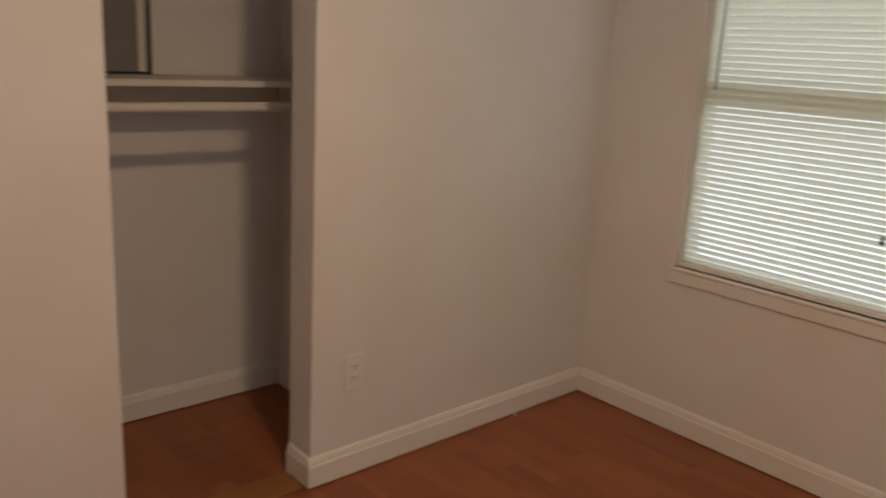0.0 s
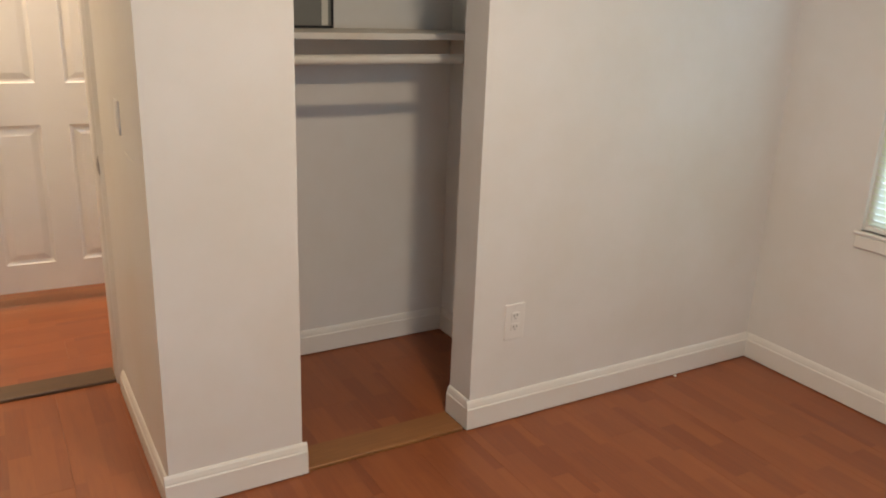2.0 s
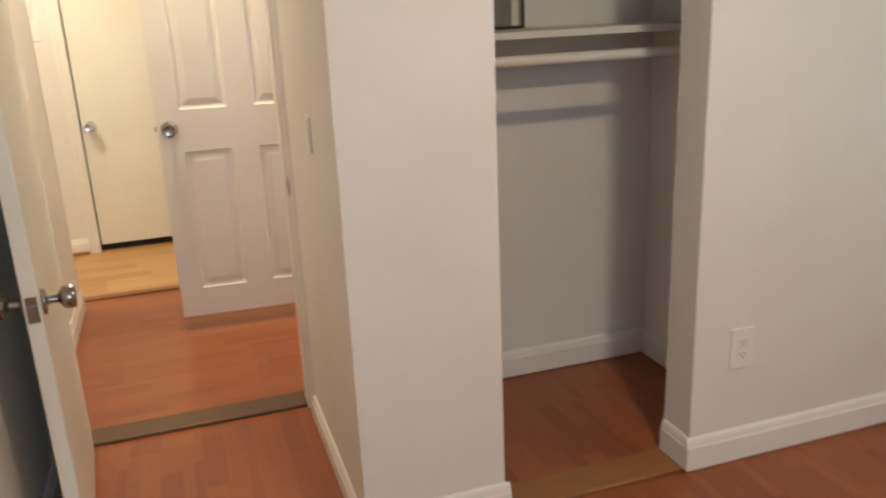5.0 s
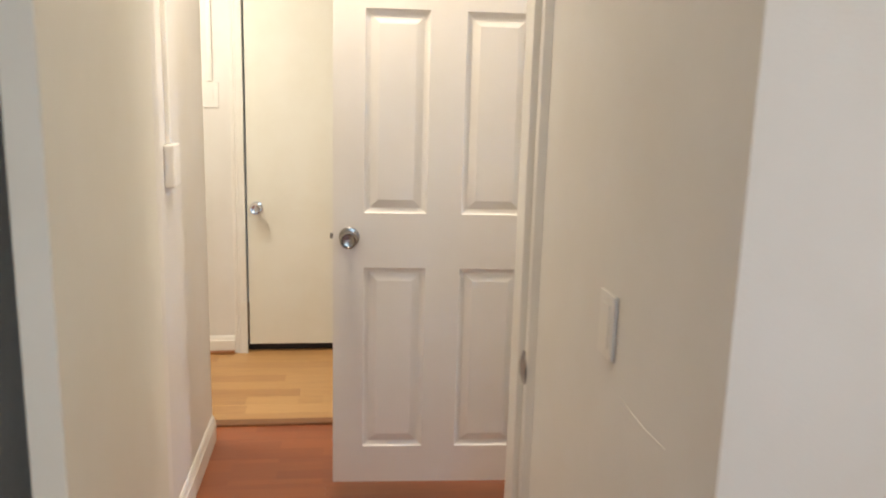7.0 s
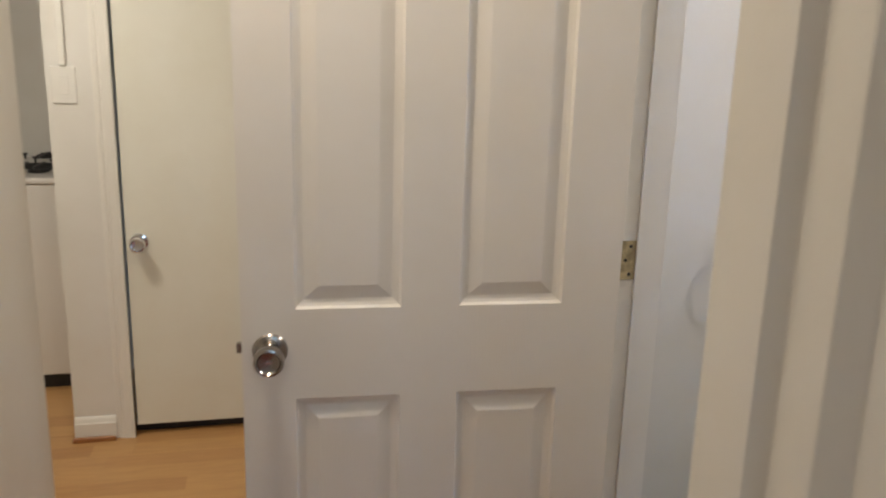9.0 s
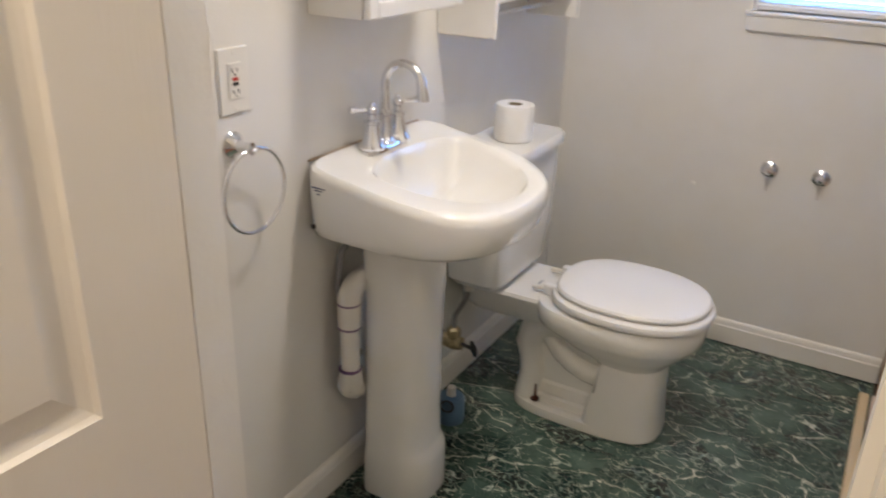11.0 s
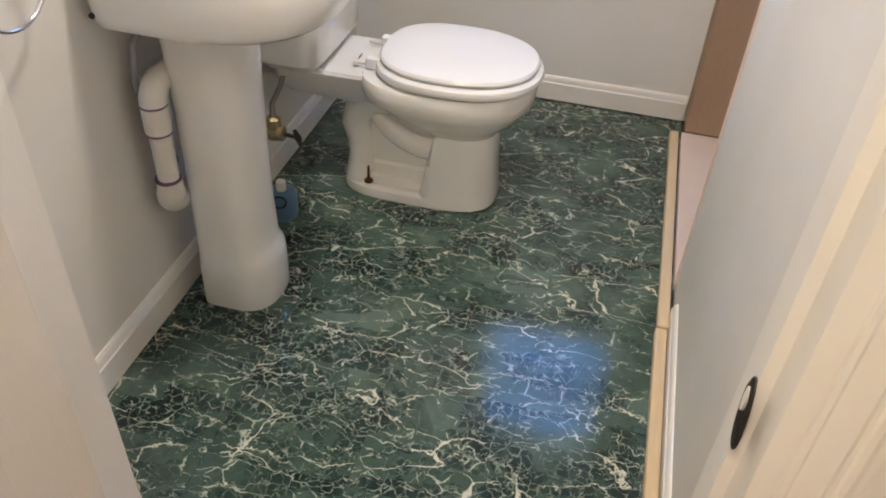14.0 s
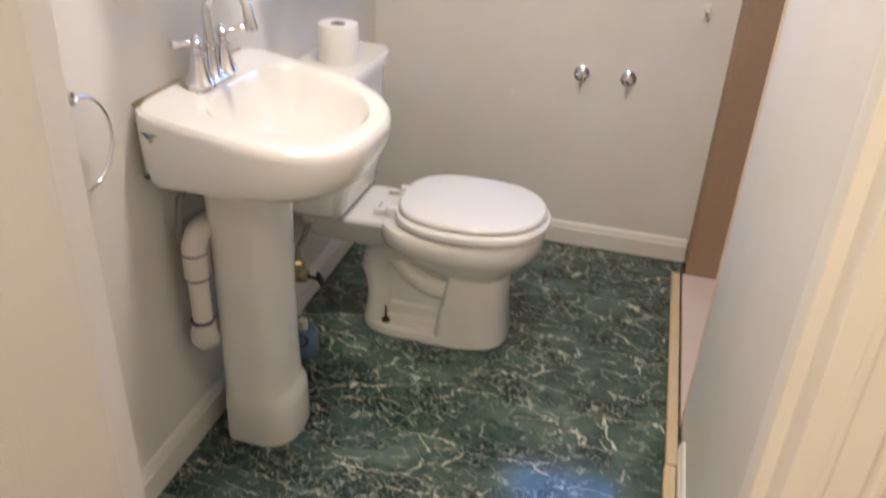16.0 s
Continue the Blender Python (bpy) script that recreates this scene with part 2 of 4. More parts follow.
def loft(bm, rings, cap0=True, cap1=True, closed=True):
    """Faces between rings of equally many points."""
    rows = [[bm.verts.new(p) for p in ring] for ring in rings]
    n = len(rows[0])
    for a, b in zip(rows, rows[1:]):
        for i in range(n if closed else n - 1):
            j = (i + 1) % n
            bm.faces.new((a[i], a[j], b[j], b[i]))
    if cap0:
        bm.faces.new(rows[0][::-1])
    if cap1:
        bm.faces.new(rows[-1])
    return bm


def lathe(bm, profile, m=Matrix(), n=20):
    """A body turned about the z axis of m: pairs of radius and height."""
    return loft(bm, [[m @ Vector((r * math.cos(2 * math.pi * i / n), r * math.sin(2 * math.pi * i / n), z)) for i in range(n)] for r, z in profile])


def tube(bm, points, radius, n=12, closed=False):
    """A round bar along a line of points; radius may be a list."""
    pts = [Vector(p) for p in points]
    rings, side = [], None
    for i, p in enumerate(pts):
        if closed:
            d = (pts[(i + 1) % len(pts)] - pts[i - 1]).normalized()
        else:
            d = (pts[min(i + 1, len(pts) - 1)] - pts[max(i - 1, 0)]).normalized()
        if side is None:
            side = d.orthogonal().normalized()
        side = (side - d * side.dot(d)).normalized()
        up = d.cross(side)
        r = radius[i] if isinstance(radius, (list, tuple)) else radius
        rings.append([p + (side * math.cos(2 * math.pi * k / n) + up * math.sin(2 * math.pi * k / n)) * r for k in range(n)])
    if closed:
        rings.append(rings[0])
    loft(bm, rings, not closed, not closed)
    if closed:
        bmesh.ops.remove_doubles(bm, verts=bm.verts[:], dist=1e-6)
    return bm


def arc(centre, radius, a0, a1, u, v, n=12):
    c, u, v = Vector(centre), Vector(u), Vector(v)
    return [c + radius * (u * math.cos(radians(a0 + (a1 - a0) * i / n)) + v * math.sin(radians(a0 + (a1 - a0) * i / n))) for i in range(n + 1)]


def mesh_of(name, bm, mat, smooth=False):
    bmesh.ops.recalc_face_normals(bm, faces=bm.faces[:])
    me = bpy.data.meshes.new(name)
    bm.to_mesh(me)
    bm.free()
    me.materials.append(mat)
    if smooth:
        for p in me.polygons:
            p.use_smooth = True
        me.set_sharp_from_angle(angle=radians(38))
    return me


def part(name, bm, mat, parent, label="", smooth=False):
    ob = new(name, mesh_of(name, bm, mat, smooth))
    ob.parent = parent
    if label:
        tagged(ob, label)
    return ob


def structure(name, bm, mat, label="", category="", smooth=False):
    return tagged(new(name, mesh_of(name, bm, mat, smooth)), label, category, kind="structure")


def thing(name, label, category, m=Matrix(), group=""):
    ob = tagged(new(name), label, category, group)
    ob.matrix_world = m
    return ob


# ---- walls ----
white = "smooth white painted plaster wall"
DOOR_TOP = 2.03
structure("wall_closet_front", boxes((0.378, 0.768, 2.5, 2.63, 0, H), (1.36, 2.73, 2.5, 2.63, 0, H), (0.768, 1.36, 2.5, 2.63, 2.05, H)), M_WALL, white + " with a closet opening", "wall")
structure("wall_pier_side", boxes((0.378, 0.478, 2.63, 3.31, 0, H)), M_WALL, white + " beside the entry", "wall")
structure("wall_closet_back", boxes((0.478, 1.80, 3.29, 3.33, 0, H)), M_WALL, white + " at the back of the closet", "wall")
structure("wall_closet_right", boxes((1.70, 1.80, 2.63, 3.29, 0, H)), M_WALL, white + " inside the closet", "wall")
WY0, WY1, WZ0, WZ1 = 1.12, 2.10, 0.66, 2.00
structure("wall_window", boxes((2.73, 2.88, -0.9, WY0, 0, H), (2.73, 2.88, WY1, 2.63, 0, H), (2.73, 2.88, WY0, WY1, 0, WZ0), (2.73, 2.88, WY0, WY1, WZ1, H)), M_WALL, white + " round a window", "wall")
structure("wall_bedroom_left", boxes((-0.53, -0.44, -0.9, 3.33, 0, H)), M_WALL, white + " behind the open door", "wall")
structure("wall_bedroom_back", boxes((-0.53, -0.3, -1.02, -0.9, 0, H), (0.7, 2.88, -1.02, -0.9, 0, H), (-0.3, 0.7, -1.02, -0.9, 0, 0.9), (-0.3, 0.7, -1.02, -0.9, 2.0, H)), M_WALL, white, "wall")
structure("wall_bedroom_door", boxes((-0.635, -0.44, 3.33, 3.45, 0, H), (0.41, 0.82, 3.33, 3.42, 0, H), (-0.437, 0.41, 3.33, 3.42, DOOR_TOP + 0.02, H)), M_WALL, white + " with a doorway", "wall")
structure("wall_hall_left", boxes((-0.635, -0.510, 3.45, 4.80, 0, H)), M_WALL, white + " of the hall", "wall")
BY0, BY1 = 3.618, 4.380
structure("wall_bathroom_front", boxes((0.72, 0.82, 3.42, BY0, 0, H), (0.72, 0.82, BY1, 5.88, 0, H), (0.72, 0.82, BY0, BY1, DOOR_TOP + 0.02, H)), M_WALL, white + " with the bathroom doorway", "wall")
structure("wall_hall_end", boxes((-0.71, -0.52, 5.88, 5.98, 0, H), (0.30, 0.82, 5.88, 5.98, 0, H), (-0.52, 0.30, 5.88, 5.98, 2.05, H)), M_WALL, white + " round a flush door", "wall")
structure("wall_kitchen_near", boxes((-2.2, -0.635, 4.68, 4.80, 0, H)), M_WALL, white, "wall")
structure("wall_kitchen_left", boxes((-2.32, -2.2, 4.68, 7.2, 0, H)), M_WALL, white, "wall")
structure("wall_kitchen_far", boxes((-2.32, 0.82, 7.2, 7.3, 0, H)), M_WALL, white, "wall")

structure("wall_bathroom_left", boxes((0.82, 3.05, 4.765, 4.88, 0, H)), M_WALL, white + " behind the basin", "wall")
VY0, VY1, VZ0, VZ1 = 3.56, 4.15, 1.17, 1.90
structure("wall_bathroom_back", boxes((2.935, 3.05, 2.63, VY0, 0, H), (2.935, 3.05, VY1, 4.765, 0, H), (2.935, 3.05, VY0, VY1, 0, VZ0), (2.935, 3.05, VY0, VY1, VZ1, H)), M_WALL, white + " with a small window", "wall")
structure("wall_bathroom_right", boxes((0.82, 1.975, 3.45, 3.54, 0, H)), M_WALL, white + " that ends at the shower alcove", "wall")
structure("wall_alcove_left", boxes((1.88, 1.975, 2.63, 3.45, 0, H)), M_WALL, white, "wall")
structure("wall_alcove_board", boxes((2.80, 2.935, 2.63, 3.535, 0.03, H)), M_BOARD, "bare brown board lining the alcove", "wall")
structure("ceiling", boxes((-2.4, 3.1, -1.1, 7.4, H, H + 0.1)), M_CEIL, "flat white ceiling", "ceiling")
structure("ground", boxes((-2.4, 3.1, -1.1, 7.4, -0.12, -0.012)), M_SUB, "dark subfloor under the boards", "floor")


# ---- doors ----
def knob(parent, m, mat, name="knob"):
    """A door knob on its rose; the z axis of m points away from the leaf."""
    bm = bmesh.new()
    lathe(bm, [(0.0, 0.0), (0.032, 0.0), (0.033, 0.003), (0.030, 0.007), (0.014, 0.010), (0.0105, 0.014), (0.0105, 0.032), (0.019, 0.038), (0.0255, 0.043), (0.0275, 0.050), (0.0275, 0.064), (0.0255, 0.069), (0.022, 0.070), (0.019, 0.066), (0.010, 0.0645), (0.0, 0.064)], m, 28)
    k = part(name, bm, mat, parent, "round satin nickel knob", True)
    bm = bmesh.new()
    box(bm, -0.006, 0.006, -0.0022, 0.0022, 0.0642, 0.0665)
    bmesh.ops.transform(bm, matrix=m, verts=bm.verts[:])
    part("thumb_turn", bm, M_CHROME, k)
    return k


def panel_mesh(x0, x1, z0, z1, t):
    """One raised panel of a moulded door, both faces."""
    bm = bmesh.new()
    steps = ((0.0, 0.0), (0.004, 0.006), (0.010, 0.009), (0.016, 0.011), (0.018, 0.011), (0.040, 0.004), (0.044, 0.003))
    for side in (-1, 1):
        rings = []
        for inset, deep in steps:
            y = side * (t / 2 - deep)
            rings.append([(x0 + inset, y, z0 + inset), (x1 - inset, y, z0 + inset), (x1 - inset, y, z1 - inset), (x0 + inset, y, z1 - inset)])
        loft(bm, rings, False, True)
    return bm


def six_panel_leaf(parent, w, h, t, columns, rows, mat):
    """Stiles, rails and panels; x from 0 to w, the leaf in the plane y = 0."""
    bm = bmesh.new()
    zs = [0.0] + [z for r in rows for z in r] + [h]
    xs = [0.0] + [x for c in columns for x in c] + [w]
    for i in range(0, len(xs), 2):
        box(bm, xs[i], xs[i + 1], -t / 2, t / 2, 0.026, h)
    for c0, c1 in columns:
        for i in range(0, len(zs), 2):
            box(bm, c0, c1, -t / 2, t / 2, max(zs[i], 0.026), zs[i + 1])
    part("leaf", bm, mat, parent)
    for c0, c1 in columns:
        for z0, z1 in rows:
            part("panel", panel_mesh(c0, c1, z0, z1, t), mat, parent)


def hinge(parent, x, y, z, face):
    """A brass hinge leaf with three screws on a face that looks along -y or -x."""
    bm = bmesh.new()
    if face == "y":
        box(bm, x - 0.024, x + 0.024, y - 0.002, y, z - 0.042, z + 0.042)
    else:
        box(bm, x, x + 0.002, y - 0.016, y + 0.016, z - 0.045, z + 0.045)
    h = part("hinge", rounded(bm, 0.0008, 1), M_BRASS, parent, "aged brass hinge")
    for k, dx in ((-0.03, 0.006), (0.0, -0.004), (0.03, 0.006)):
        bm = bmesh.new()
        m = Matrix.Translation((x + dx, y - 0.002, z + k)) @ pose(0, 0, 0, 90) if face == "y" else Matrix.Translation((x, y + dx, z + k)) @ pose(0, 0, 0, 0, -90)
        lathe(bm, [(0, 0), (0.004, 0), (0.0035, 0.001), (0, 0.001)], m, 8)
        part("screw", bm, M_BLACK, h)
    return h


bath_door = thing("door_2", "white six-panel door standing open across the hall", "door", pose(-0.035, 4.322, 0.040, 0, 0, -2.8))
tagged(bath_door, kind="structure")
six_panel_leaf(bath_door, 0.730, 1.985, 0.035, ((0.098, 0.297), (0.409, 0.613)), ((0.155, 0.772), (0.950, 1.578), (1.68, 1.87)), M_DOOR)
knob(bath_door, Matrix.Translation((0.052, -0.0175, 0.872)) @ pose(0, 0, 0, 90), M_NICKEL)
knob(bath_door, Matrix.Translation((0.052, 0.0175, 0.872)) @ pose(0, 0, 0, -90), M_NICKEL)
part("latch", boxes((-0.010, 0.0, -0.006, 0.006, 0.864, 0.882)), M_NICKEL, bath_door)

HX, HY = -0.370, 3.325
EX, EY = -0.306, 2.585
ang = math.degrees(math.atan2(EY - HY, EX - HX))
bed_door = thing("door_1", "flush white bedroom door standing open against the wall", "door", pose(HX, HY, 0.015, 0, 0, ang))
tagged(bed_door, kind="structure")
part("leaf", rounded(boxes((0.0, 0.742, -0.0175, 0.0175, 0, 2.0)), 0.002, 1), M_FLATDOOR, bed_door)
knob(bed_door, Matrix.Translation((0.682, 0.0175, 0.745)) @ pose(0, 0, 0, -90), M_NICKEL)
knob(bed_door, Matrix.Translation((0.682, -0.0175, 0.745)) @ pose(0, 0, 0, 90), M_NICKEL)
part("latch_plate", boxes((0.742, 0.7435, -0.012, 0.012, 0.715, 0.775)), M_NICKEL, bed_door)
part("latch", boxes((0.7435, 0.752, -0.007, 0.007, 0.735, 0.755)), M_NICKEL, bed_door)
bump = tagged(new("door_bumper", mesh_of("door_bumper", lathe(bmesh.new(), [(0, 0), (0.024, 0), (0.024, 0.005), (0.018, 0.008), (0.017, 0.030), (0.014, 0.033), (0, 0.034)], Matrix.Translation((-0.44, 2.655, 0.76)) @ pose(0, 0, 0, 0, 90), 20), M_PLASTIC, True)), "round white plastic door bumper on the wall", "door bumper")

far_door = thing("door_3", "flush cream door, closed, over a dark gap", "door", pose(-0.487, 5.905, 0.045))
tagged(far_door, kind="structure")
part("leaf", rounded(boxes((0.0, 0.76, -0.02, 0.02, 0, 1.99)), 0.002, 1), M_FLATDOOR, far_door)
knob(far_door, Matrix.Translation((0.048, -0.02, 0.725)) @ pose(0, 0, 0, 90), M_CHROME)
# black block behind the leaf stands in for the shade in the gap below
structure("door_gap", boxes((-0.50, 0.28, 5.93, 5.97, 0.0, 0.05)), M_BLACK, "black strip for the shade in the gap under the flush door", "door sweep")


def casing(bm, u0, u1, z1, at, axis, depth=0.016):
    """Moulded board from its inner edge u0 to its outer edge u1. axis: the wall's normal with its side."""
    prof = ((0, 0), (0, 0.55), (0.05, 0.68), (0.12, 0.68), (0.17, 0.56), (0.48, 0.60), (0.52, 0.62), (0.60, 0.36), (0.66, 0.34), (0.70, 0.46), (0.78, 0.46), (0.88, 0.20), (0.97, 0.14), (1, 0.1), (1, 0))
    side = depth if axis[0] == "+" else -depth
    rings = []
    for z in (0, z1):
        line = [(u0 + (u1 - u0) * a, at + side * d) for a, d in prof]
        rings.append([Vector((n, u, z)) if axis[1] == "x" else Vector((u, n, z)) for u, n in line])
    return loft(bm, rings)


# bedroom doorway
def upright(points, z0, z1):
    """A board with the given outline on the floor plan."""
    return loft(bmesh.new(), [[Vector((x, y, z)) for x, y in points] for z in (z0, z1)])


structure("door_frame_right", upright([(0.41, 3.422), (0.362, 3.422), (0.362, 3.352), (0.373, 3.338), (0.373, 3.310), (0.366, 3.302), (0.366, 3.285), (0.3775, 3.262), (0.3775, 3.312), (0.41, 3.312)], 0, DOOR_TOP), M_TRIM, "white moulded door jamb", "door frame")
structure("door_frame_1", boxes((-0.437, -0.372, 3.345, 3.452, 0, DOOR_TOP), (-0.437, 0.41, 3.33, 3.42, DOOR_TOP, DOOR_TOP + 0.02)), M_TRIM, "white painted door jamb", "door frame")
structure("strike_plate_1", loft(bmesh.new(), [[Vector((x, 3.304 - 0.020 * max(0.0, 1 - ((z - 0.8175) / 0.034) ** 2), z)), Vector((x, 3.338, z))] + [Vector((x + 0.003, 3.338, z)), Vector((x + 0.003, 3.306 - 0.018 * max(0.0, 1 - ((z - 0.8175) / 0.034) ** 2), z))] for x, z in [(0.3685 - 0.006 * math.sin(math.pi * q / 10), 0.7835 + 0.0068 * q) for q in range(11)]]), M_NICKEL, "dull metal strike plate", "strike plate")
# bathroom doorway
structure("door_frame_2", boxes((0.709, 0.834, BY0, BY0 + 0.02, 0, DOOR_TOP), (0.709, 0.834, BY1 - 0.02, BY1, 0, DOOR_TOP), (0.75, 0.785, BY0 + 0.02, BY0 + 0.032, 0, DOOR_TOP), (0.768, 0.80, BY1 - 0.028, BY1 - 0.02, 0, DOOR_TOP), (0.706, 0.834, BY0, BY1, DOOR_TOP, DOOR_TOP + 0.02)), M_OLDTRIM, "cream painted door jamb, worn", "door frame")
structure("trim_2", casing(casing(bmesh.new(), BY0, BY0 - 0.065, DOOR_TOP, 0.72, "-x"), BY1, BY1 + 0.065, DOOR_TOP, 0.72, "-x"), M_OLDTRIM, "cream door casing on the hall side", "trim")
structure("trim_3", casing(casing(bmesh.new(), BY0, BY0 - 0.065, DOOR_TOP, 0.82, "+x"), BY1, BY1 + 0.065, DOOR_TOP, 0.82, "+x"), M_OLDTRIM, "cream door casing inside the bathroom", "trim")
plate = structure("strike_plate_2", loft(bmesh.new(), [[Vector((0.748 + k * 0.014 * math.cos(a) + 0.006 * math.sin(a), y, 0.893 + k * 0.036 * math.sin(a))) for a in [2 * math.pi * q / 20 for q in range(20)]] for k, y in ((1.0, BY0 + 0.0325), (1.0, BY0 + 0.0345), (0.85, BY0 + 0.036), (0.5, BY0 + 0.034), (0.4, BY0 + 0.0325))], False, True), M_BLACK, "black oval strike plate with an open slot", "strike plate", True)
part("slot", loft(bmesh.new(), [[Vector((0.752 + 0.005 * math.cos(a), y, 0.907 + 0.014 * math.sin(a))) for a in [2 * math.pi * q / 12 for q in range(12)]] for y in (BY0 + 0.0345, BY0 + 0.0368)]), M_OLDTRIM, plate, "painted slot in the plate")
jamb_hinge = tagged(thing("door_hinge", "aged brass hinge leaf on the door jamb", "hinge"), kind="structure")
hinge(jamb_hinge, 0.750, BY1 - 0.02, 1.050, "y")
# hall end doorway
structure("door_frame_3", casing(bmesh.new(), -0.495, -0.56, 2.05, 5.88, "-y", 0.02), M_TRIM, "white door casing", "door frame")


# ---- baseboards ----
def baseboard(name, p, q, normal, h=0.102, t=0.014, mat=M_TRIM):
    """A board along the floor from p to q; normal is the side that it faces."""
    n = Vector((*normal, 0))
    prof = [(0, 0), (t, 0), (t, h * 0.72), (t * 0.78, h * 0.76), (t * 0.78, h * 0.80), (t * 0.55, h * 0.93), (t * 0.25, h), (0, h)]
    bm = loft(bmesh.new(), [[Vector((*e, 0)) + n * a + Vector((0, 0, z + 0.005)) for a, z in prof] for e in (p, q)])
    return structure(name, bm, mat, "white moulded baseboard", "baseboard")


baseboard("baseboard_1", (1.346, 2.5), (2.73, 2.5), (0, -1))
baseboard("baseboard_2", (1.36, 2.5), (1.36, 2.63), (-1, 0))
baseboard("baseboard_3", (0.364, 2.5), (0.782, 2.5), (0, -1))
baseboard("baseboard_14", (0.768, 2.5), (0.768, 2.63), (1, 0))
baseboard("baseboard_4", (0.378, 2.5), (0.378, 3.262), (-1, 0), 0.085)
baseboard("baseboard_5", (2.73, 2.485), (2.73, -0.9), (-1, 0))
baseboard("baseboard_6", (0.478, 3.29), (1.70, 3.29), (0, -1), 0.10)
baseboard("baseboard_7", (1.70, 3.275), (1.70, 2.63), (-1, 0), 0.10)
baseboard("baseboard_8", (-0.44, -0.9), (-0.44, 3.33), (1, 0))
baseboard("baseboard_9", (-0.510, 3.45), (-0.510, 4.80), (1, 0))
baseboard("baseboard_10", (-0.71, 5.88), (-0.56, 5.88), (0, -1), 0.09)
baseboard("baseboard_11", (0.82, 4.765), (2.935, 4.765), (0, -1), 0.10)
baseboard("baseboard_12", (2.935, 4.75), (2.935, 3.54), (-1, 0), 0.09)
baseboard("baseboard_13", (0.90, 3.54), (1.85, 3.54), (0, 1), 0.06)
structure("shower_pan", rounded(boxes((1.98, 2.80, 2.63, 3.545, -0.01, 0.028)), 0.004, 1), M_PINK, "bare pinkish shower pan floor", "floor")
for i, (x0, x1, y0) in enumerate(((1.80, 2.805, 3.552), (1.05, 1.795, 3.556))):
    structure("trim_%d" % (4 + i), rounded(boxes((x0, x1, y0, y0 + 0.03, 0, 0.026)), 0.005, 2), M_PINE, "bare wooden strip along the floor's edge", "trim")

structure("trim_6", rounded(boxes((1.9755, 1.987, 3.452, 3.545, 0.028, H)), 0.003, 1), M_PINK, "pinkish board edge at the end of the wall", "trim")

structure("trim_7", rounded(boxes((-0.716, -0.562, 5.850, 5.864, 0, 0.020)), 0.003, 1), M_THRESH, "brown wooden strip under a baseboard", "trim")

# thresholds
structure("threshold_1", rounded(boxes((-0.37, 0.364, 3.362, 3.475, -0.01, 0.012)), 0.005, 2), M_DARKOAK, "worn oak threshold in the bedroom doorway", "threshold")
structure("threshold_2", rounded(boxes((0.784, 1.344, 2.505, 2.628, -0.01, 0.008)), 0.003, 1), M_THRESH, "worn oak threshold of the closet", "threshold")
structure("threshold_3", rounded(boxes((-2.19, 0.716, 4.93, 4.985, -0.01, 0.010)), 0.004, 2), M_THRESH, "oak strip where two floors meet", "threshold")


# ---- bedroom window and blind ----
def window(name, x, y0, y1, z0, z1, label):
    """A sash window in an opening of a wall that faces -x."""
    w = thing(name, label, "window")
    tagged(w, kind="structure")
    zm = (z0 + z1) / 2
    part("window_frame", boxes((x + 0.02, x + 0.10, y0, y0 + 0.03, z0, z1), (x + 0.02, x + 0.10, y1 - 0.03, y1, z0, z1), (x + 0.02, x + 0.10, y0 + 0.03, y1 - 0.03, z0, z0 + 0.03), (x + 0.02, x + 0.10, y0 + 0.03, y1 - 0.03, z1 - 0.03, z1), (x + 0.05, x + 0.09, y0 + 0.03, y1 - 0.03, zm - 0.045, zm + 0.025)), M_TRIM, w)
    for a, b in ((z0 + 0.03, zm - 0.045), (zm + 0.025, z1 - 0.03)):
        pane = part("pane", boxes((x + 0.068, x + 0.072, y0 + 0.03, y1 - 0.03, a, b)), M_GLASS, w)
        pane.visible_shadow = False
    part("window_sill", rounded(boxes((x - 0.016, x + 0.02, y0 - 0.02, y1 + 0.02, z0 - 0.014, z0)), 0.005, 2), M_TRIM, w)
    part("apron", rounded(boxes((x - 0.012, x, y0 - 0.01, y1 + 0.01, z0 - 0.062, z0 - 0.014)), 0.003, 1), M_TRIM, w)
    return w


def blind(name, x, y0, y1, z0, z1, mat, label, pitch=0.0226, tilt=60):
    """A mini blind: head rail, bottom rail, a part for each slat, cords and a wand."""
    b = thing(name, label, "window blind", pose(x, 0, 0))
    prof = [(-0.0125, 0.0), (-0.006, 0.0022), (0.006, 0.0022), (0.0125, 0.0)]
    bm = loft(bmesh.new(), [[Vector((math.cos(radians(tilt)) * u - math.sin(radians(tilt)) * v, y, -math.sin(radians(tilt)) * u - math.cos(radians(tilt)) * v)) for u, v in prof] for y in (y0, y1)], False, False, False)
    me = mesh_of("slat", bm, mat, True)
    n = int((z1 - 0.04 - z0 - 0.02) / pitch)
    for i in range(n):
        s = new("slat", me)
        s.parent = b
        s.location = (0, 0, z0 + 0.03 + i * pitch)
        s.rotation_euler = (0, radians(random.uniform(-0.7, 0.7)), 0)
    part("head_rail", boxes((-0.014, 0.014, y0, y1, z1 - 0.035, z1)), M_PLASTIC, b)
    part("bottom_rail", rounded(boxes((-0.010, 0.010, y0, y1, z0, z0 + 0.016)), 0.003, 2), M_PLASTIC, b)
    for k in (0.12, 0.88):
        y = y0 + (y1 - y0) * k
        part("cord", tube(bmesh.new(), [(-0.012, y, z0 + 0.01), (-0.012, y, z1 - 0.03)], 0.0008, 6), M_PLASTIC, b)
    return b


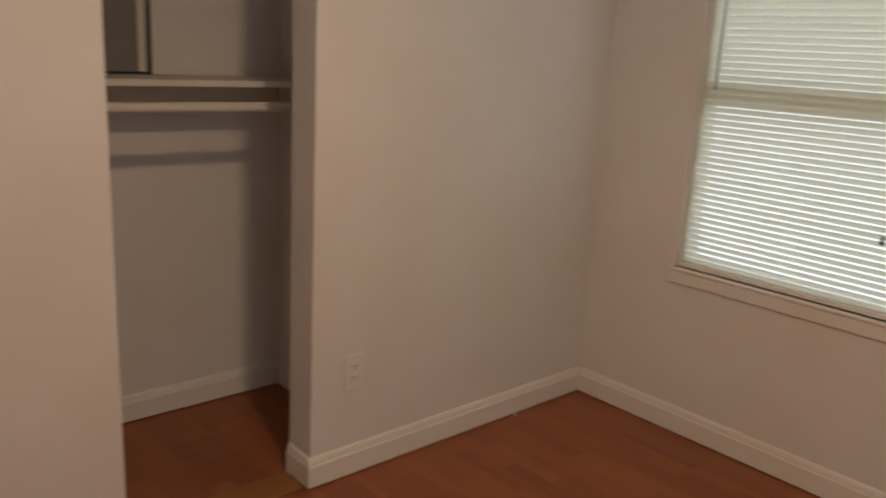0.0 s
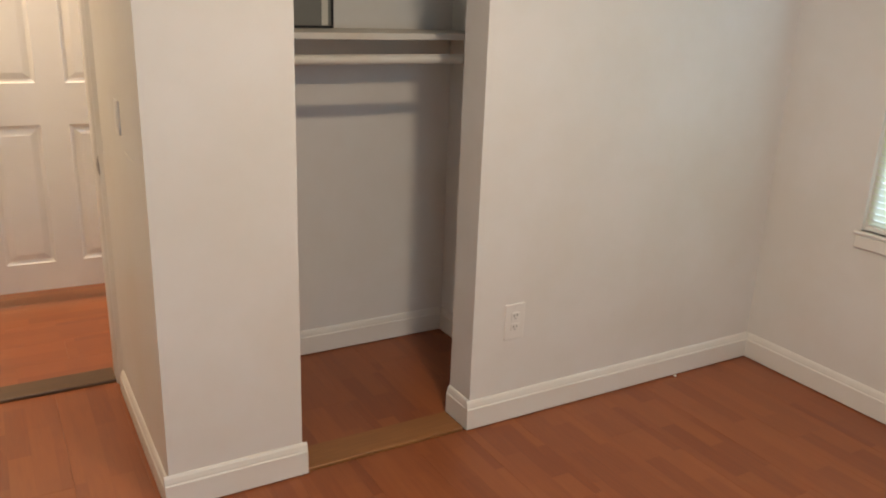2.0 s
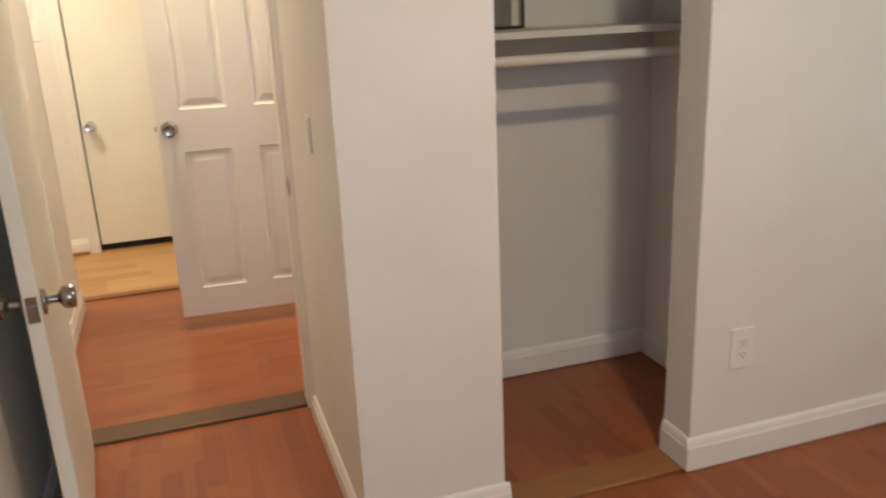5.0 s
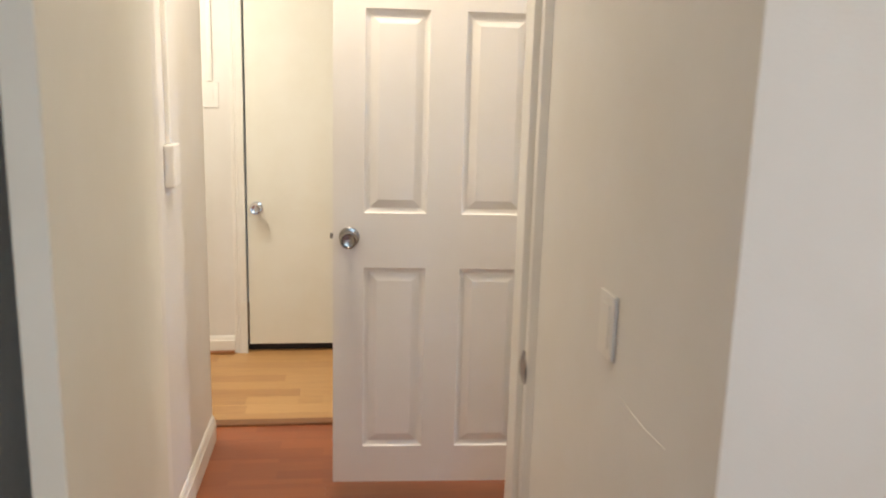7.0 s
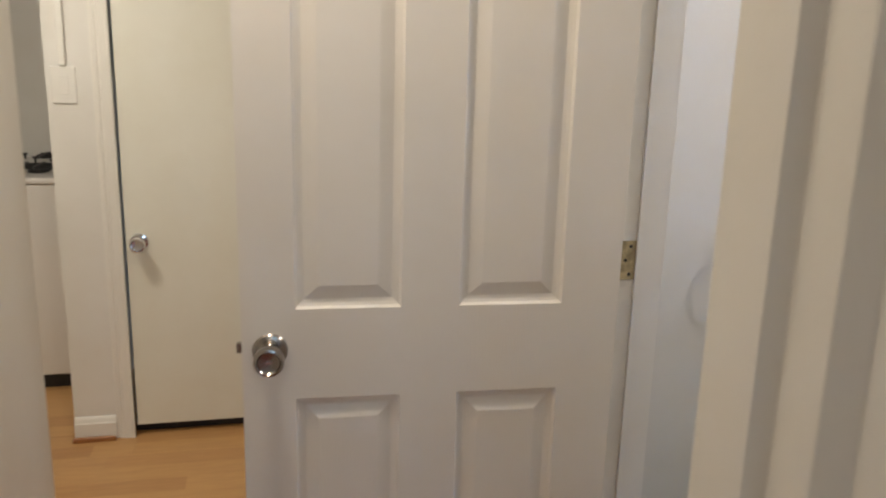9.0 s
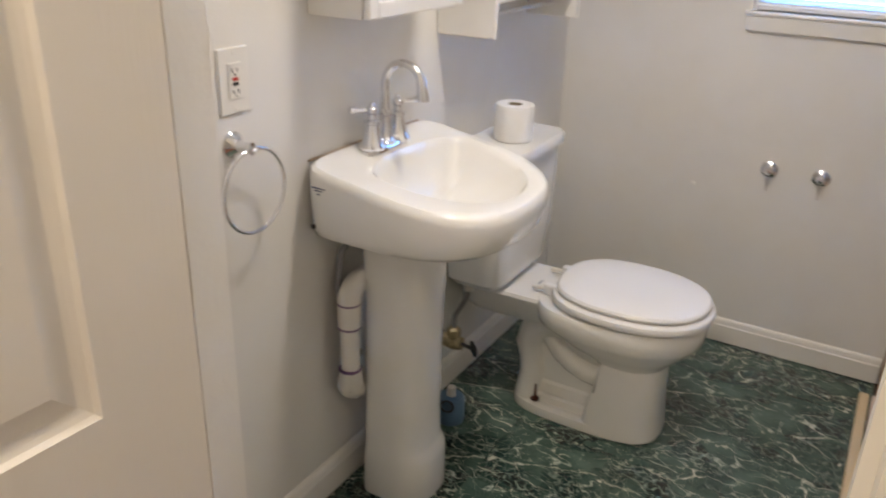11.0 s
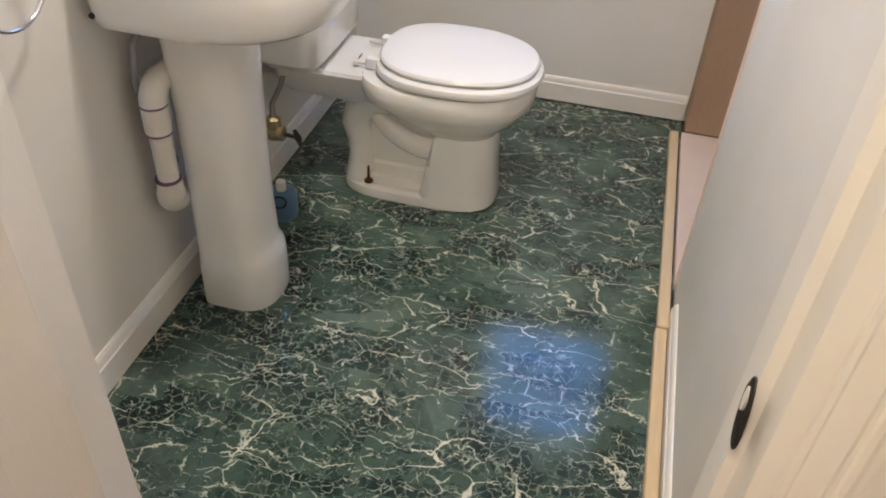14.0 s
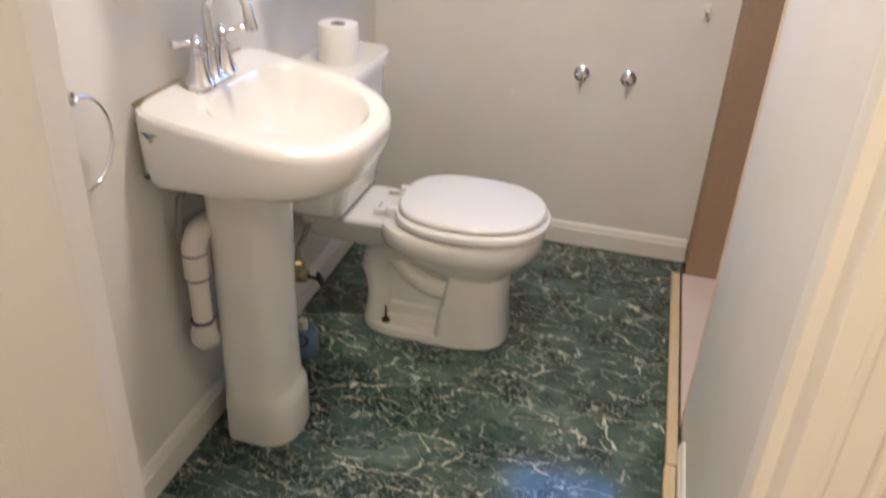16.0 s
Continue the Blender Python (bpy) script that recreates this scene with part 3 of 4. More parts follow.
window("window_1", 2.73, WY0, WY1, WZ0, WZ1, "white sash window behind a closed blind")
bl = blind("window_blind", 2.742, WY0 + 0.012, WY1 - 0.012, WZ0 + 0.004, WZ1 - 0.002, M_SLAT, "cream mini blind, closed, with daylight behind")
part("wand", tube(bmesh.new(), [(-0.022, WY1 - 0.075, WZ1 - 0.04), (-0.024, WY1 - 0.075, 1.33)], 0.0035, 8), M_HOSE, bl, "clear grey tilt wand")
part("cord_tassel", lathe(bmesh.new(), [(0, 0), (0.007, 0.002), (0.009, 0.012), (0.004, 0.032), (0, 0.034)], Matrix.Translation((-0.03, 1.385, 0.90)), 12), M_HOSE, bl, "small grey cord tassel", True)
part("pull_cord", tube(bmesh.new(), [(-0.022, 1.385, WZ1 - 0.03), (-0.03, 1.385, 0.93)], 0.001, 6), M_PLASTIC, bl)
rear = tagged(thing("window_3", "white framed window at the rear of the bedroom", "window"), kind="structure")
part("window_frame", boxes((-0.3, -0.26, -1.0, -0.95, 0.9, 2.0), (0.66, 0.7, -1.0, -0.95, 0.9, 2.0), (-0.26, 0.66, -1.0, -0.95, 0.9, 0.94), (-0.26, 0.66, -1.0, -0.95, 1.96, 2.0)), M_TRIM, rear)
part("pane", boxes((-0.26, 0.66, -0.978, -0.974, 0.94, 1.96)), M_GLASS, rear).visible_shadow = False
window("window_2", 2.935, VY0, VY1, VZ0, VZ1, "small white bathroom window behind a blind")
blind("window_blind", 2.95, VY0 + 0.012, VY1 - 0.012, VZ0 + 0.004, VZ1 - 0.002, M_SLATB, "white mini blind, closed, blue daylight behind", 0.0215, 55)


# ---- switches and sockets ----
def wall_plate(name, label, category, m, kind="socket", w=0.072, h=0.116):
    """The plate lies in the x-z plane of m and faces -y."""
    p = thing(name, label, category, m)
    part("plate", rounded(boxes((-w / 2, w / 2, -0.006, 0.0, -h / 2, h / 2)), 0.002, 2), M_PLASTIC, p)
    if kind == "socket":
        for dz in (-0.020, 0.020):
            f = part("outlet_face", rounded(boxes((-0.016, 0.016, -0.0085, -0.0055, dz - 0.014, dz + 0.014)), 0.002, 2), M_PLASTIC, p)
            for dx in (-0.0065, 0.0065):
                part("slot", boxes((dx - 0.0012, dx + 0.0012, -0.0089, -0.0084, dz - 0.001, dz + 0.007)), M_BLACK, f)
            part("slot", boxes((-0.002, 0.002, -0.0089, -0.0084, dz - 0.0095, dz - 0.0055)), M_BLACK, f)
    elif kind == "gfci":
        f = part("outlet_face", rounded(boxes((-0.017, 0.017, -0.0085, -0.0055, -0.034, 0.034)), 0.002, 2), M_PLASTIC, p)
        part("reset_button", boxes((-0.007, 0.007, -0.010, -0.0084, 0.001, 0.007)), M_RED, f)
        part("test_button", boxes((-0.007, 0.007, -0.010, -0.0084, -0.008, -0.002)), M_BLACK, f)
        for dz in (-0.020, 0.020):
            for dx in (-0.0065, 0.0065):
                part("slot", boxes((dx - 0.0013, dx + 0.0013, -0.0089, -0.0084, dz - 0.004, dz + 0.004)), M_BLACK, f)
            part("slot", boxes((-0.002, 0.002, -0.0089, -0.0084, dz - 0.010, dz - 0.006)), M_BLACK, f)
    elif kind == "rocker":
        part("rocker", rounded(boxes((-0.016, 0.016, -0.0075, -0.0055, -0.033, 0.033)), 0.0015, 2), M_PLASTIC, p)
    else:
        part("toggle", rounded(boxes((-0.004, 0.004, -0.018, -0.0055, -0.004, 0.010)), 0.0015, 2), M_PLASTIC, p)
    for dz in (-0.42 * h, 0.42 * h):
        part("screw", lathe(bmesh.new(), [(0, 0), (0.003, 0), (0.0025, 0.0008), (0, 0.0008)], Matrix.Translation((0, -0.006, dz)) @ pose(0, 0, 0, 90), 10), M_PLASTIC, p)
    return p


wall_plate("wall_socket", "white duplex wall socket low on the wall", "wall socket", pose(1.522, 2.5, 0.370), "socket", 0.078, 0.126)
wall_plate("light_switch", "white rocker light switch by the bedroom door", "light switch", pose(0.378, 2.855, 1.052, 0, 0, -90), "rocker", 0.062, 0.096)
wall_plate("light_switch", "white rocker light switch beside the flush door", "light switch", pose(-0.652, 5.88, 1.33), "rocker", 0.08, 0.125)
wall_plate("wall_socket", "white safety socket with red and black buttons", "wall socket", pose(1.272, 4.765, 1.137), "gfci", 0.076, 0.122)

scr = tagged(new("wall_scratch", mesh_of("wall_scratch", tube(bmesh.new(), [(0.378, 2.79, 0.966), (0.3778, 2.74, 0.962), (0.3778, 2.70, 0.960), (0.378, 2.635, 0.963)], 0.0012, 6), M_SHELF)), "thin grey scratch in the wall paint", "scratch", kind="structure")
# phone box and its cable duct
box_ = thing("cable_junction_box", "small white junction box under a cable duct", "junction box", pose(-0.510, 4.17, 1.145, 0, 0, 90))
part("cover", rounded(boxes((-0.045, 0.045, -0.030, 0.0, -0.062, 0.062)), 0.006, 2), M_PLASTIC, box_)
part("cable_duct", rounded(boxes((-0.010, 0.010, -0.014, 0.0, 0.063, 1.25)), 0.002, 1), M_PLASTIC, box_)
duct = tagged(new("cable_duct", mesh_of("cable_duct", rounded(boxes((-0.662, -0.640, 5.866, 5.88, 1.395, H)), 0.002, 1), M_PLASTIC)), "thin white cable duct above the switch", "cable duct")

crumb = tagged(new("plaster_crumb", mesh_of("plaster_crumb", lathe(bmesh.new(), [(0, 0), (0.006, 0.001), (0.007, 0.004), (0.003, 0.007), (0, 0.007)], Matrix.Translation((2.31, 2.478, 0.0)), 7), M_PLASTIC)), "small white crumb of plaster on the floor", "debris")
# ---- closet ----
shelf = thing("closet_shelf", "white painted closet shelf on cleats", "shelf")
part("board", rounded(boxes((0.48, 1.698, 2.985, 3.288, 1.256, 1.278)), 0.003, 2), M_SHELF, shelf)
part("cleat", rounded(boxes((1.68, 1.70, 2.98, 3.27, 1.17, 1.254)), 0.002, 1), M_SHELF, shelf)
part("cleat", rounded(boxes((0.50, 1.678, 3.27, 3.29, 1.17, 1.254)), 0.002, 1), M_SHELF, shelf)
rod = thing("closet_rod", "white painted clothes rod under the shelf", "clothes rod")
part("rod", tube(bmesh.new(), [(0.48, 2.95, 1.195), (1.68, 2.95, 1.195)], 0.0165, 20), M_SHELF, rod, "", True)
part("socket", lathe(bmesh.new(), [(0, 0), (0.028, 0), (0.026, 0.014), (0, 0.014)], Matrix.Translation((1.70, 2.95, 1.195)) @ pose(0, 0, 0, 0, -90), 20), M_SHELF, rod)
pan = thing("access_panel", "grey sheet with a thin black edge leaning on the shelf", "panel", pose(0, 0, 0))
part("sheet", boxes((0.80, 1.178, 3.262, 3.272, 1.282, 1.9)), M_GREY, pan)
part("edge_strip", boxes((1.179, 1.186, 3.256, 3.276, 1.279, 1.9), (0.80, 1.178, 3.256, 3.261, 1.279, 1.287)), M_BLACK, pan)
part("light_strip", boxes((1.142, 1.166, 3.2595, 3.2625, 1.288, 1.9)), M_SHELF, pan, "pale strip along the sheet")

# ---- kitchen beyond the hall ----
structure("wall_kitchen_stub", boxes((-0.71, -0.61, 5.98, 7.2, 0, H)), M_WALL, white + " behind the stove", "wall")
stove = thing("gas_stove", "white enamel gas stove with black grates", "stove", pose(-0.72, 6.42, 0))
M_ENAMEL = paint("white_enamel", (0.80, 0.77, 0.74), 0.18, 0.03)
part("body", rounded(boxes((-0.64, -0.02, 0.0, 0.74, 0.06, 0.90)), 0.006, 2), M_ENAMEL, stove)
part("plinth", boxes((-0.60, -0.04, 0.01, 0.73, 0.0, 0.06)), M_BLACK, stove)
part("cooktop", rounded(boxes((-0.66, -0.015, -0.01, 0.75, 0.902, 0.93)), 0.010, 3), M_ENAMEL, stove)
part("backguard", loft(bmesh.new(), [[Vector((u, y, z)) for u, z in ((-0.105, 0.931), (-0.095, 0.99), (-0.07, 1.06), (-0.045, 1.09), (-0.015, 1.10), (-0.005, 0.931))] for y in (-0.005, 0.745)]), M_ENAMEL, stove, "", True)
for gy in (0.18, 0.56):
    for gx in (-0.22, -0.48):
        bm = bmesh.new()
        for k in (-0.07, 0.0, 0.07):
            tube(bm, [(gx - 0.10, gy + k, 0.955), (gx + 0.10, gy + k, 0.955)], 0.006, 6)
            tube(bm, [(gx + k, gy - 0.10, 0.957), (gx + k, gy + 0.10, 0.957)], 0.006, 6)
        for a in (-0.09, 0.09):
            for c in (-0.07, 0.07):
                tube(bm, [(gx + a, gy + c, 0.931), (gx + a, gy + c, 0.955)], 0.005, 6)
        part("grate", bm, M_BLACK, stove)
        part("burner", lathe(bmesh.new(), [(0, 0.931), (0.045, 0.931), (0.04, 0.945), (0, 0.947)], Matrix.Translation((gx, gy, 0)), 16), M_BLACK, stove)


# ---- bathroom ----
def ring(cx, cy, a, front, back, z, nf=2.5, nb=9.0, n=64, tilt=0.0):
    """An outline round (cx, cy): half width a, reach to the front (-y) and the back (+y)."""
    out = []
    for i in range(n):
        t = 2 * math.pi * i / n
        c, s = math.cos(t), math.sin(t)
        e, b = (nb, back) if s > 0 else (nf, front)
        r = 1 / ((abs(c) / a) ** e + (abs(s) / b) ** e) ** (1 / e)
        out.append(Vector((cx + r * c, cy + r * s, z + tilt * r * s)))
    return out


# pedestal basin
SX, SY = 1.702, 4.60
sink = thing("pedestal_sink", "white china pedestal basin against the wall", "sink")
bk = 4.763 - SY
TILT = 0.17
rings = [ring(SX, SY, 0.106, 0.10, 0.06, 0.742, 2.2, 3),
         ring(SX, SY, 0.200, 0.205, bk - 0.02, 0.752, 2.4, 6),
         ring(SX, SY, 0.236, 0.246, bk - 0.002, 0.763, 2.6),
         ring(SX, SY, 0.249, 0.262, bk, 0.784, 2.7, tilt=0.03),
         ring(SX, SY, 0.256, 0.272, bk, 0.842, 2.7, tilt=0.12),
         ring(SX, SY, 0.257, 0.275, bk, 0.884, 2.7, tilt=TILT),
         ring(SX, SY, 0.254, 0.273, bk - 0.002, 0.898, 2.7, tilt=TILT),
         ring(SX, SY, 0.246, 0.266, bk - 0.008, 0.905, 2.7, tilt=TILT),
         ring(SX, SY, 0.226, 0.250, bk - 0.02, 0.905, 2.5, 6, tilt=TILT),
         ring(SX + 0.026, SY, 0.196, 0.230, 0.078, 0.900, 2.2, 2.6, tilt=TILT),
         ring(SX + 0.026, SY, 0.187, 0.221, 0.070, 0.887, 2.2, 2.5, tilt=TILT),
         ring(SX + 0.022, SY, 0.173, 0.207, 0.056, 0.846, 2.2, 2.4, tilt=0.10),
         ring(SX + 0.012, SY, 0.150, 0.180, 0.034, 0.804, 2.2, 2.4),
         ring(SX, SY, 0.112, 0.14, 0.008, 0.779, 2.1, 2.3),
         ring(SX, SY - 0.06, 0.04, 0.04, 0.04, 0.770, 2, 2)]
part("basin", loft(bmesh.new(), rings), M_CERAMIC, sink, "", True)
part("drain", lathe(bmesh.new(), [(0, 0.7705), (0.022, 0.7705), (0.020, 0.774), (0.012, 0.773), (0, 0.772)], Matrix.Translation((SX, SY - 0.06, 0)), 20), M_CHROME, sink, "chrome drain", True)
part("overflow_hole", lathe(bmesh.new(), [(0, 0), (0.006, 0), (0.006, 0.004), (0, 0.004)], Matrix.Translation((SX - 0.2445, 4.735, 0.790)) @ pose(0, 0, 0, 0, -90), 12), M_BLACK, sink)
PX, PY = 1.668, 4.612
prof = [(0.100, 0.090, 0.0), (0.102, 0.092, 0.012), (0.101, 0.090, 0.11), (0.099, 0.087, 0.130), (0.096, 0.077, 0.145), (0.094, 0.073, 0.156), (0.092, 0.070, 0.25), (0.091, 0.070, 0.40), (0.092, 0.071, 0.55), (0.095, 0.075, 0.66), (0.099, 0.080, 0.765)]
part("pedestal", loft(bmesh.new(), [ring(PX, PY, a, f, 0.085, z, 2.5, 9) for a, f, z in prof]), M_CERAMIC, sink, "", True)
for i, (w, dz) in enumerate(((0.036, 0.018), (0.020, 0.012), (0.008, 0.004))):
    part("printed_mark", boxes((SX - 0.2575, SX - 0.2535, 4.728 - 0.007 * i - w, 4.728 - 0.007 * i, 0.868 + dz - 0.0009, 0.868 + dz + 0.0009)), M_INK, sink)

M_CAULK = paint("old_caulk", (0.42, 0.33, 0.24), 0.7, 0.2)
part("caulk_line", tube(bmesh.new(), [(SX - 0.222, 4.762, 0.929), (SX, 4.762, 0.931), (SX + 0.222, 4.762, 0.929)], 0.0028, 8), M_CAULK, sink, "brown line of old caulk", True)

# tap
FX, FY, FZ = SX - 0.010, 4.706, 0.9215
tap = thing("sink_faucet", "polished chrome two-handle faucet with a high arched spout", "faucet")
bm = loft(bmesh.new(), [ring(FX, FY, 0.084, 0.026, 0.026, FZ - 0.004, 2.6, 2.6), ring(FX, FY, 0.084, 0.026, 0.026, FZ + 0.005, 2.6, 2.6), ring(FX, FY, 0.078, 0.021, 0.021, FZ + 0.012, 2.6, 2.6)])
part("base_plate", bm, M_CHROME, tap, "", True)
part("spout_base", lathe(bmesh.new(), [(0, 0.008), (0.024, 0.008), (0.025, 0.016), (0.019, 0.022), (0.016, 0.045), (0.0145, 0.075), (0.019, 0.079), (0.019, 0.086), (0.013, 0.090), (0.012, 0.104), (0, 0.106)], Matrix.Translation((FX, FY, FZ)), 22), M_CHROME, tap, "", True)
part("spout", tube(bmesh.new(), [(FX, FY, FZ + 0.09), (FX, FY, FZ + 0.12), (FX, FY, FZ + 0.150)] + arc((FX, FY - 0.050, FZ + 0.150), 0.050, 0, 155, (0, 1, 0), (0, 0, 1), 16)[1:] + [(FX, FY - 0.098, FZ + 0.150), (FX, FY - 0.102, FZ + 0.128), (FX, FY - 0.103, FZ + 0.121)], [0.0115, 0.0105, 0.0100] + [0.0095] * 15 + [0.0105, 0.0115, 0.0145, 0.0125], 18), M_CHROME, tap, "", True)
for s in (-1, 1):
    x = FX + s * 0.052
    h = part("handle_body", lathe(bmesh.new(), [(0, 0.008), (0.030, 0.008), (0.031, 0.013), (0.027, 0.020), (0.021, 0.036), (0.0165, 0.056), (0.0145, 0.064), (0.019, 0.067), (0.019, 0.073), (0.0115, 0.078), (0.0105, 0.088), (0.0145, 0.093), (0.0145, 0.101), (0.007, 0.108), (0.005, 0.114), (0, 0.116)], Matrix.Translation((x, FY, FZ)), 22), M_CHROME, tap, "", True)
    u = Vector((-0.78, 0.62, 0.05)) if s < 0 else Vector((0.80, -0.60, 0.05))
    part("lever", tube(bmesh.new(), [Vector((x, FY, FZ + 0.097)) + u * d for d in (0, 0.018, 0.037, 0.043, 0.052, 0.057)], [0.0058, 0.0050, 0.0050, 0.0088, 0.0088, 0.003], 14), M_CHROME, h, "", True)

# waste pipe
trap = thing("waste_pipe", "white plastic waste pipe with purple joint marks", "pipe")
part("riser", tube(bmesh.new(), [(1.542, 4.705, 0.36), (1.541, 4.705, 0.50), (1.540, 4.705, 0.565)], 0.0235, 16), M_PVC, trap, "", True)
part("upper_elbow", tube(bmesh.new(), [(1.540, 4.705, 0.51), (1.540, 4.705, 0.575)] + arc((1.580, 4.705, 0.575), 0.04, 180, 90, (1, 0, 0), (0, 0, 1), 8)[1:] + [(1.66, 4.70, 0.615)], 0.0285, 16), M_PVC, trap, "", True)
part("lower_elbow", tube(bmesh.new(), [(1.542, 4.705, 0.39), (1.543, 4.705, 0.352)] + arc((1.578, 4.715, 0.352), 0.035, 180, 270, (1, 0, 0), (0, 0, 1), 8)[1:] + [(1.62, 4.74, 0.317)], 0.0285, 16), M_PVC, trap, "", True)
for z in (0.390, 0.508, 0.572):
    part("joint_mark", lathe(bmesh.new(), [(0.0, z), (0.029, z), (0.029, z + 0.004), (0, z + 0.004)], Matrix.Translation((1.539, 4.705, 0)), 16), M_PURPLE, trap)
hose = thing("supply_hose", "grey braided water hose to the basin", "hose")
part("tubing", tube(bmesh.new(), [(1.60, 4.745, 0.42), (1.56, 4.738, 0.52), (1.535, 4.735, 0.62), (1.545, 4.73, 0.70), (1.60, 4.72, 0.735)], 0.008, 10), M_HOSE, hose, "", True)
part("shutoff", tube(bmesh.new(), [(1.60, 4.763, 0.40), (1.60, 4.72, 0.40)], 0.012, 12), M_BRASS, hose, "brass shut-off")

VX, VY = 2.085, 4.715
valve = thing("shutoff_valve", "brass shut-off valve with a dark handle", "valve")
part("body", tube(bmesh.new(), [(VX, 4.764, 0.20), (VX, VY, 0.20), (VX, 4.685, 0.20)], [0.018, 0.026, 0.020], 14), M_BRASS, valve, "", True)
part("flange", lathe(bmesh.new(), [(0, 0), (0.030, 0), (0.026, 0.008), (0, 0.009)], Matrix.Translation((VX, 4.764, 0.20)) @ pose(0, 0, 0, 90), 18), M_BRASS, valve, "", True)
part("nut", lathe(bmesh.new(), [(0, 0.212), (0.022, 0.212), (0.022, 0.245), (0.014, 0.252), (0, 0.252)], Matrix.Translation((VX, VY, 0)), 6), M_BRASS, valve)
part("stem", tube(bmesh.new(), [(VX, 4.685, 0.20), (VX, 4.645, 0.195)], 0.006, 10), M_BLACK, valve)
part("handle", tube(bmesh.new(), [(VX - 0.008, 4.648, 0.222), (VX, 4.643, 0.195), (VX + 0.008, 4.640, 0.168)], [0.006, 0.011, 0.006], 10), M_BLACK, valve, "dark oval handle", True)
part("hose", tube(bmesh.new(), [(VX, VY, 0.245), (VX + 0.004, VY, 0.29), (VX + 0.03, 4.70, 0.33), (VX + 0.04, 4.69, 0.37)], 0.008, 10), M_HOSE, valve, "", True)
part("coupling", lathe(bmesh.new(), [(0, 0.37), (0.016, 0.37), (0.016, 0.398), (0, 0.40)], Matrix.Translation((VX + 0.04, 4.69, 0)), 12), M_PVC, valve, "white plastic coupling", True)
can = thing("blue_jar", "small blue jar with a black ring on the floor", "jar", pose(1.975, 4.655, 0.0))
part("jar", lathe(bmesh.new(), [(0, 0), (0.040, 0), (0.043, 0.01), (0.043, 0.075), (0.036, 0.085), (0, 0.086)], n=24), M_BLUE, can, "", True)
part("ring", tube(bmesh.new(), arc((-0.046, -0.012, 0.075), 0.019, 0, 345, (0.3, -0.95, 0), (0, 0, 1), 22), 0.003, 8, True), M_BLACK, can, "", True)
part("cap", lathe(bmesh.new(), [(0, 0.087), (0.014, 0.087), (0.013, 0.115), (0, 0.117)], n=16), M_PVC, can, "white cap", True)

# toilet
TX = 2.255
toilet = thing("toilet", "white two-piece toilet with the lid closed", "toilet")
part("foot", loft(bmesh.new(), [ring(TX, 4.32, 0.122, 0.235, 0.228, 0.0, 3, 3.5), ring(TX, 4.32, 0.124, 0.238, 0.231, 0.010, 3, 3.5), ring(TX, 4.32, 0.122, 0.235, 0.228, 0.030, 3, 3.5), ring(TX, 4.32, 0.112, 0.226, 0.218, 0.040, 3, 3.5)]), M_CERAMIC, toilet, "", True)
part("front_block", loft(bmesh.new(), [ring(TX, 4.205, 0.1215, 0.124, 0.095, 0.010, 2.7, 16), ring(TX, 4.205, 0.1215, 0.123, 0.095, 0.034, 2.7, 16), ring(TX, 4.205, 0.116, 0.113, 0.076, 0.14, 2.7, 16), ring(TX, 4.205, 0.113, 0.109, 0.058, 0.238, 2.7, 16), ring(TX, 4.205, 0.108, 0.104, 0.052, 0.252, 2.7, 14)]), M_CERAMIC, toilet, "", True)
bowl = [ring(TX, 4.205, 0.106, 0.104, 0.09, 0.228, 2.5, 3), ring(TX, 4.205, 0.116, 0.114, 0.12, 0.248, 2.4, 3), ring(TX, 4.215, 0.142, 0.152, 0.17, 0.275, 2.3, 3), ring(TX, 4.225, 0.164, 0.190, 0.20, 0.302, 2.25, 3),
        ring(TX, 4.235, 0.180, 0.220, 0.23, 0.326, 2.2, 3), ring(TX, 4.24, 0.187, 0.234, 0.24, 0.338, 2.2, 3.2), ring(TX, 4.242, 0.189, 0.239, 0.24, 0.360, 2.2, 3.5), ring(TX, 4.242, 0.190, 0.241, 0.24, 0.388, 2.2, 3.5), ring(TX, 4.242, 0.184, 0.235, 0.236, 0.398, 2.2, 3.5)]
part("bowl", loft(bmesh.new(), bowl), M_CERAMIC, toilet, "", True)
part("deck", loft(bmesh.new(), [ring(TX, 4.58, 0.095, 0.22, 0.13, 0.30, 4, 6), ring(TX, 4.58, 0.120, 0.20, 0.15, 0.335, 5, 8), ring(TX, 4.58, 0.128, 0.20, 0.155, 0.385, 5, 8), ring(TX, 4.58, 0.122, 0.20, 0.15, 0.3945, 5, 8)]), M_CERAMIC, toilet, "", True)
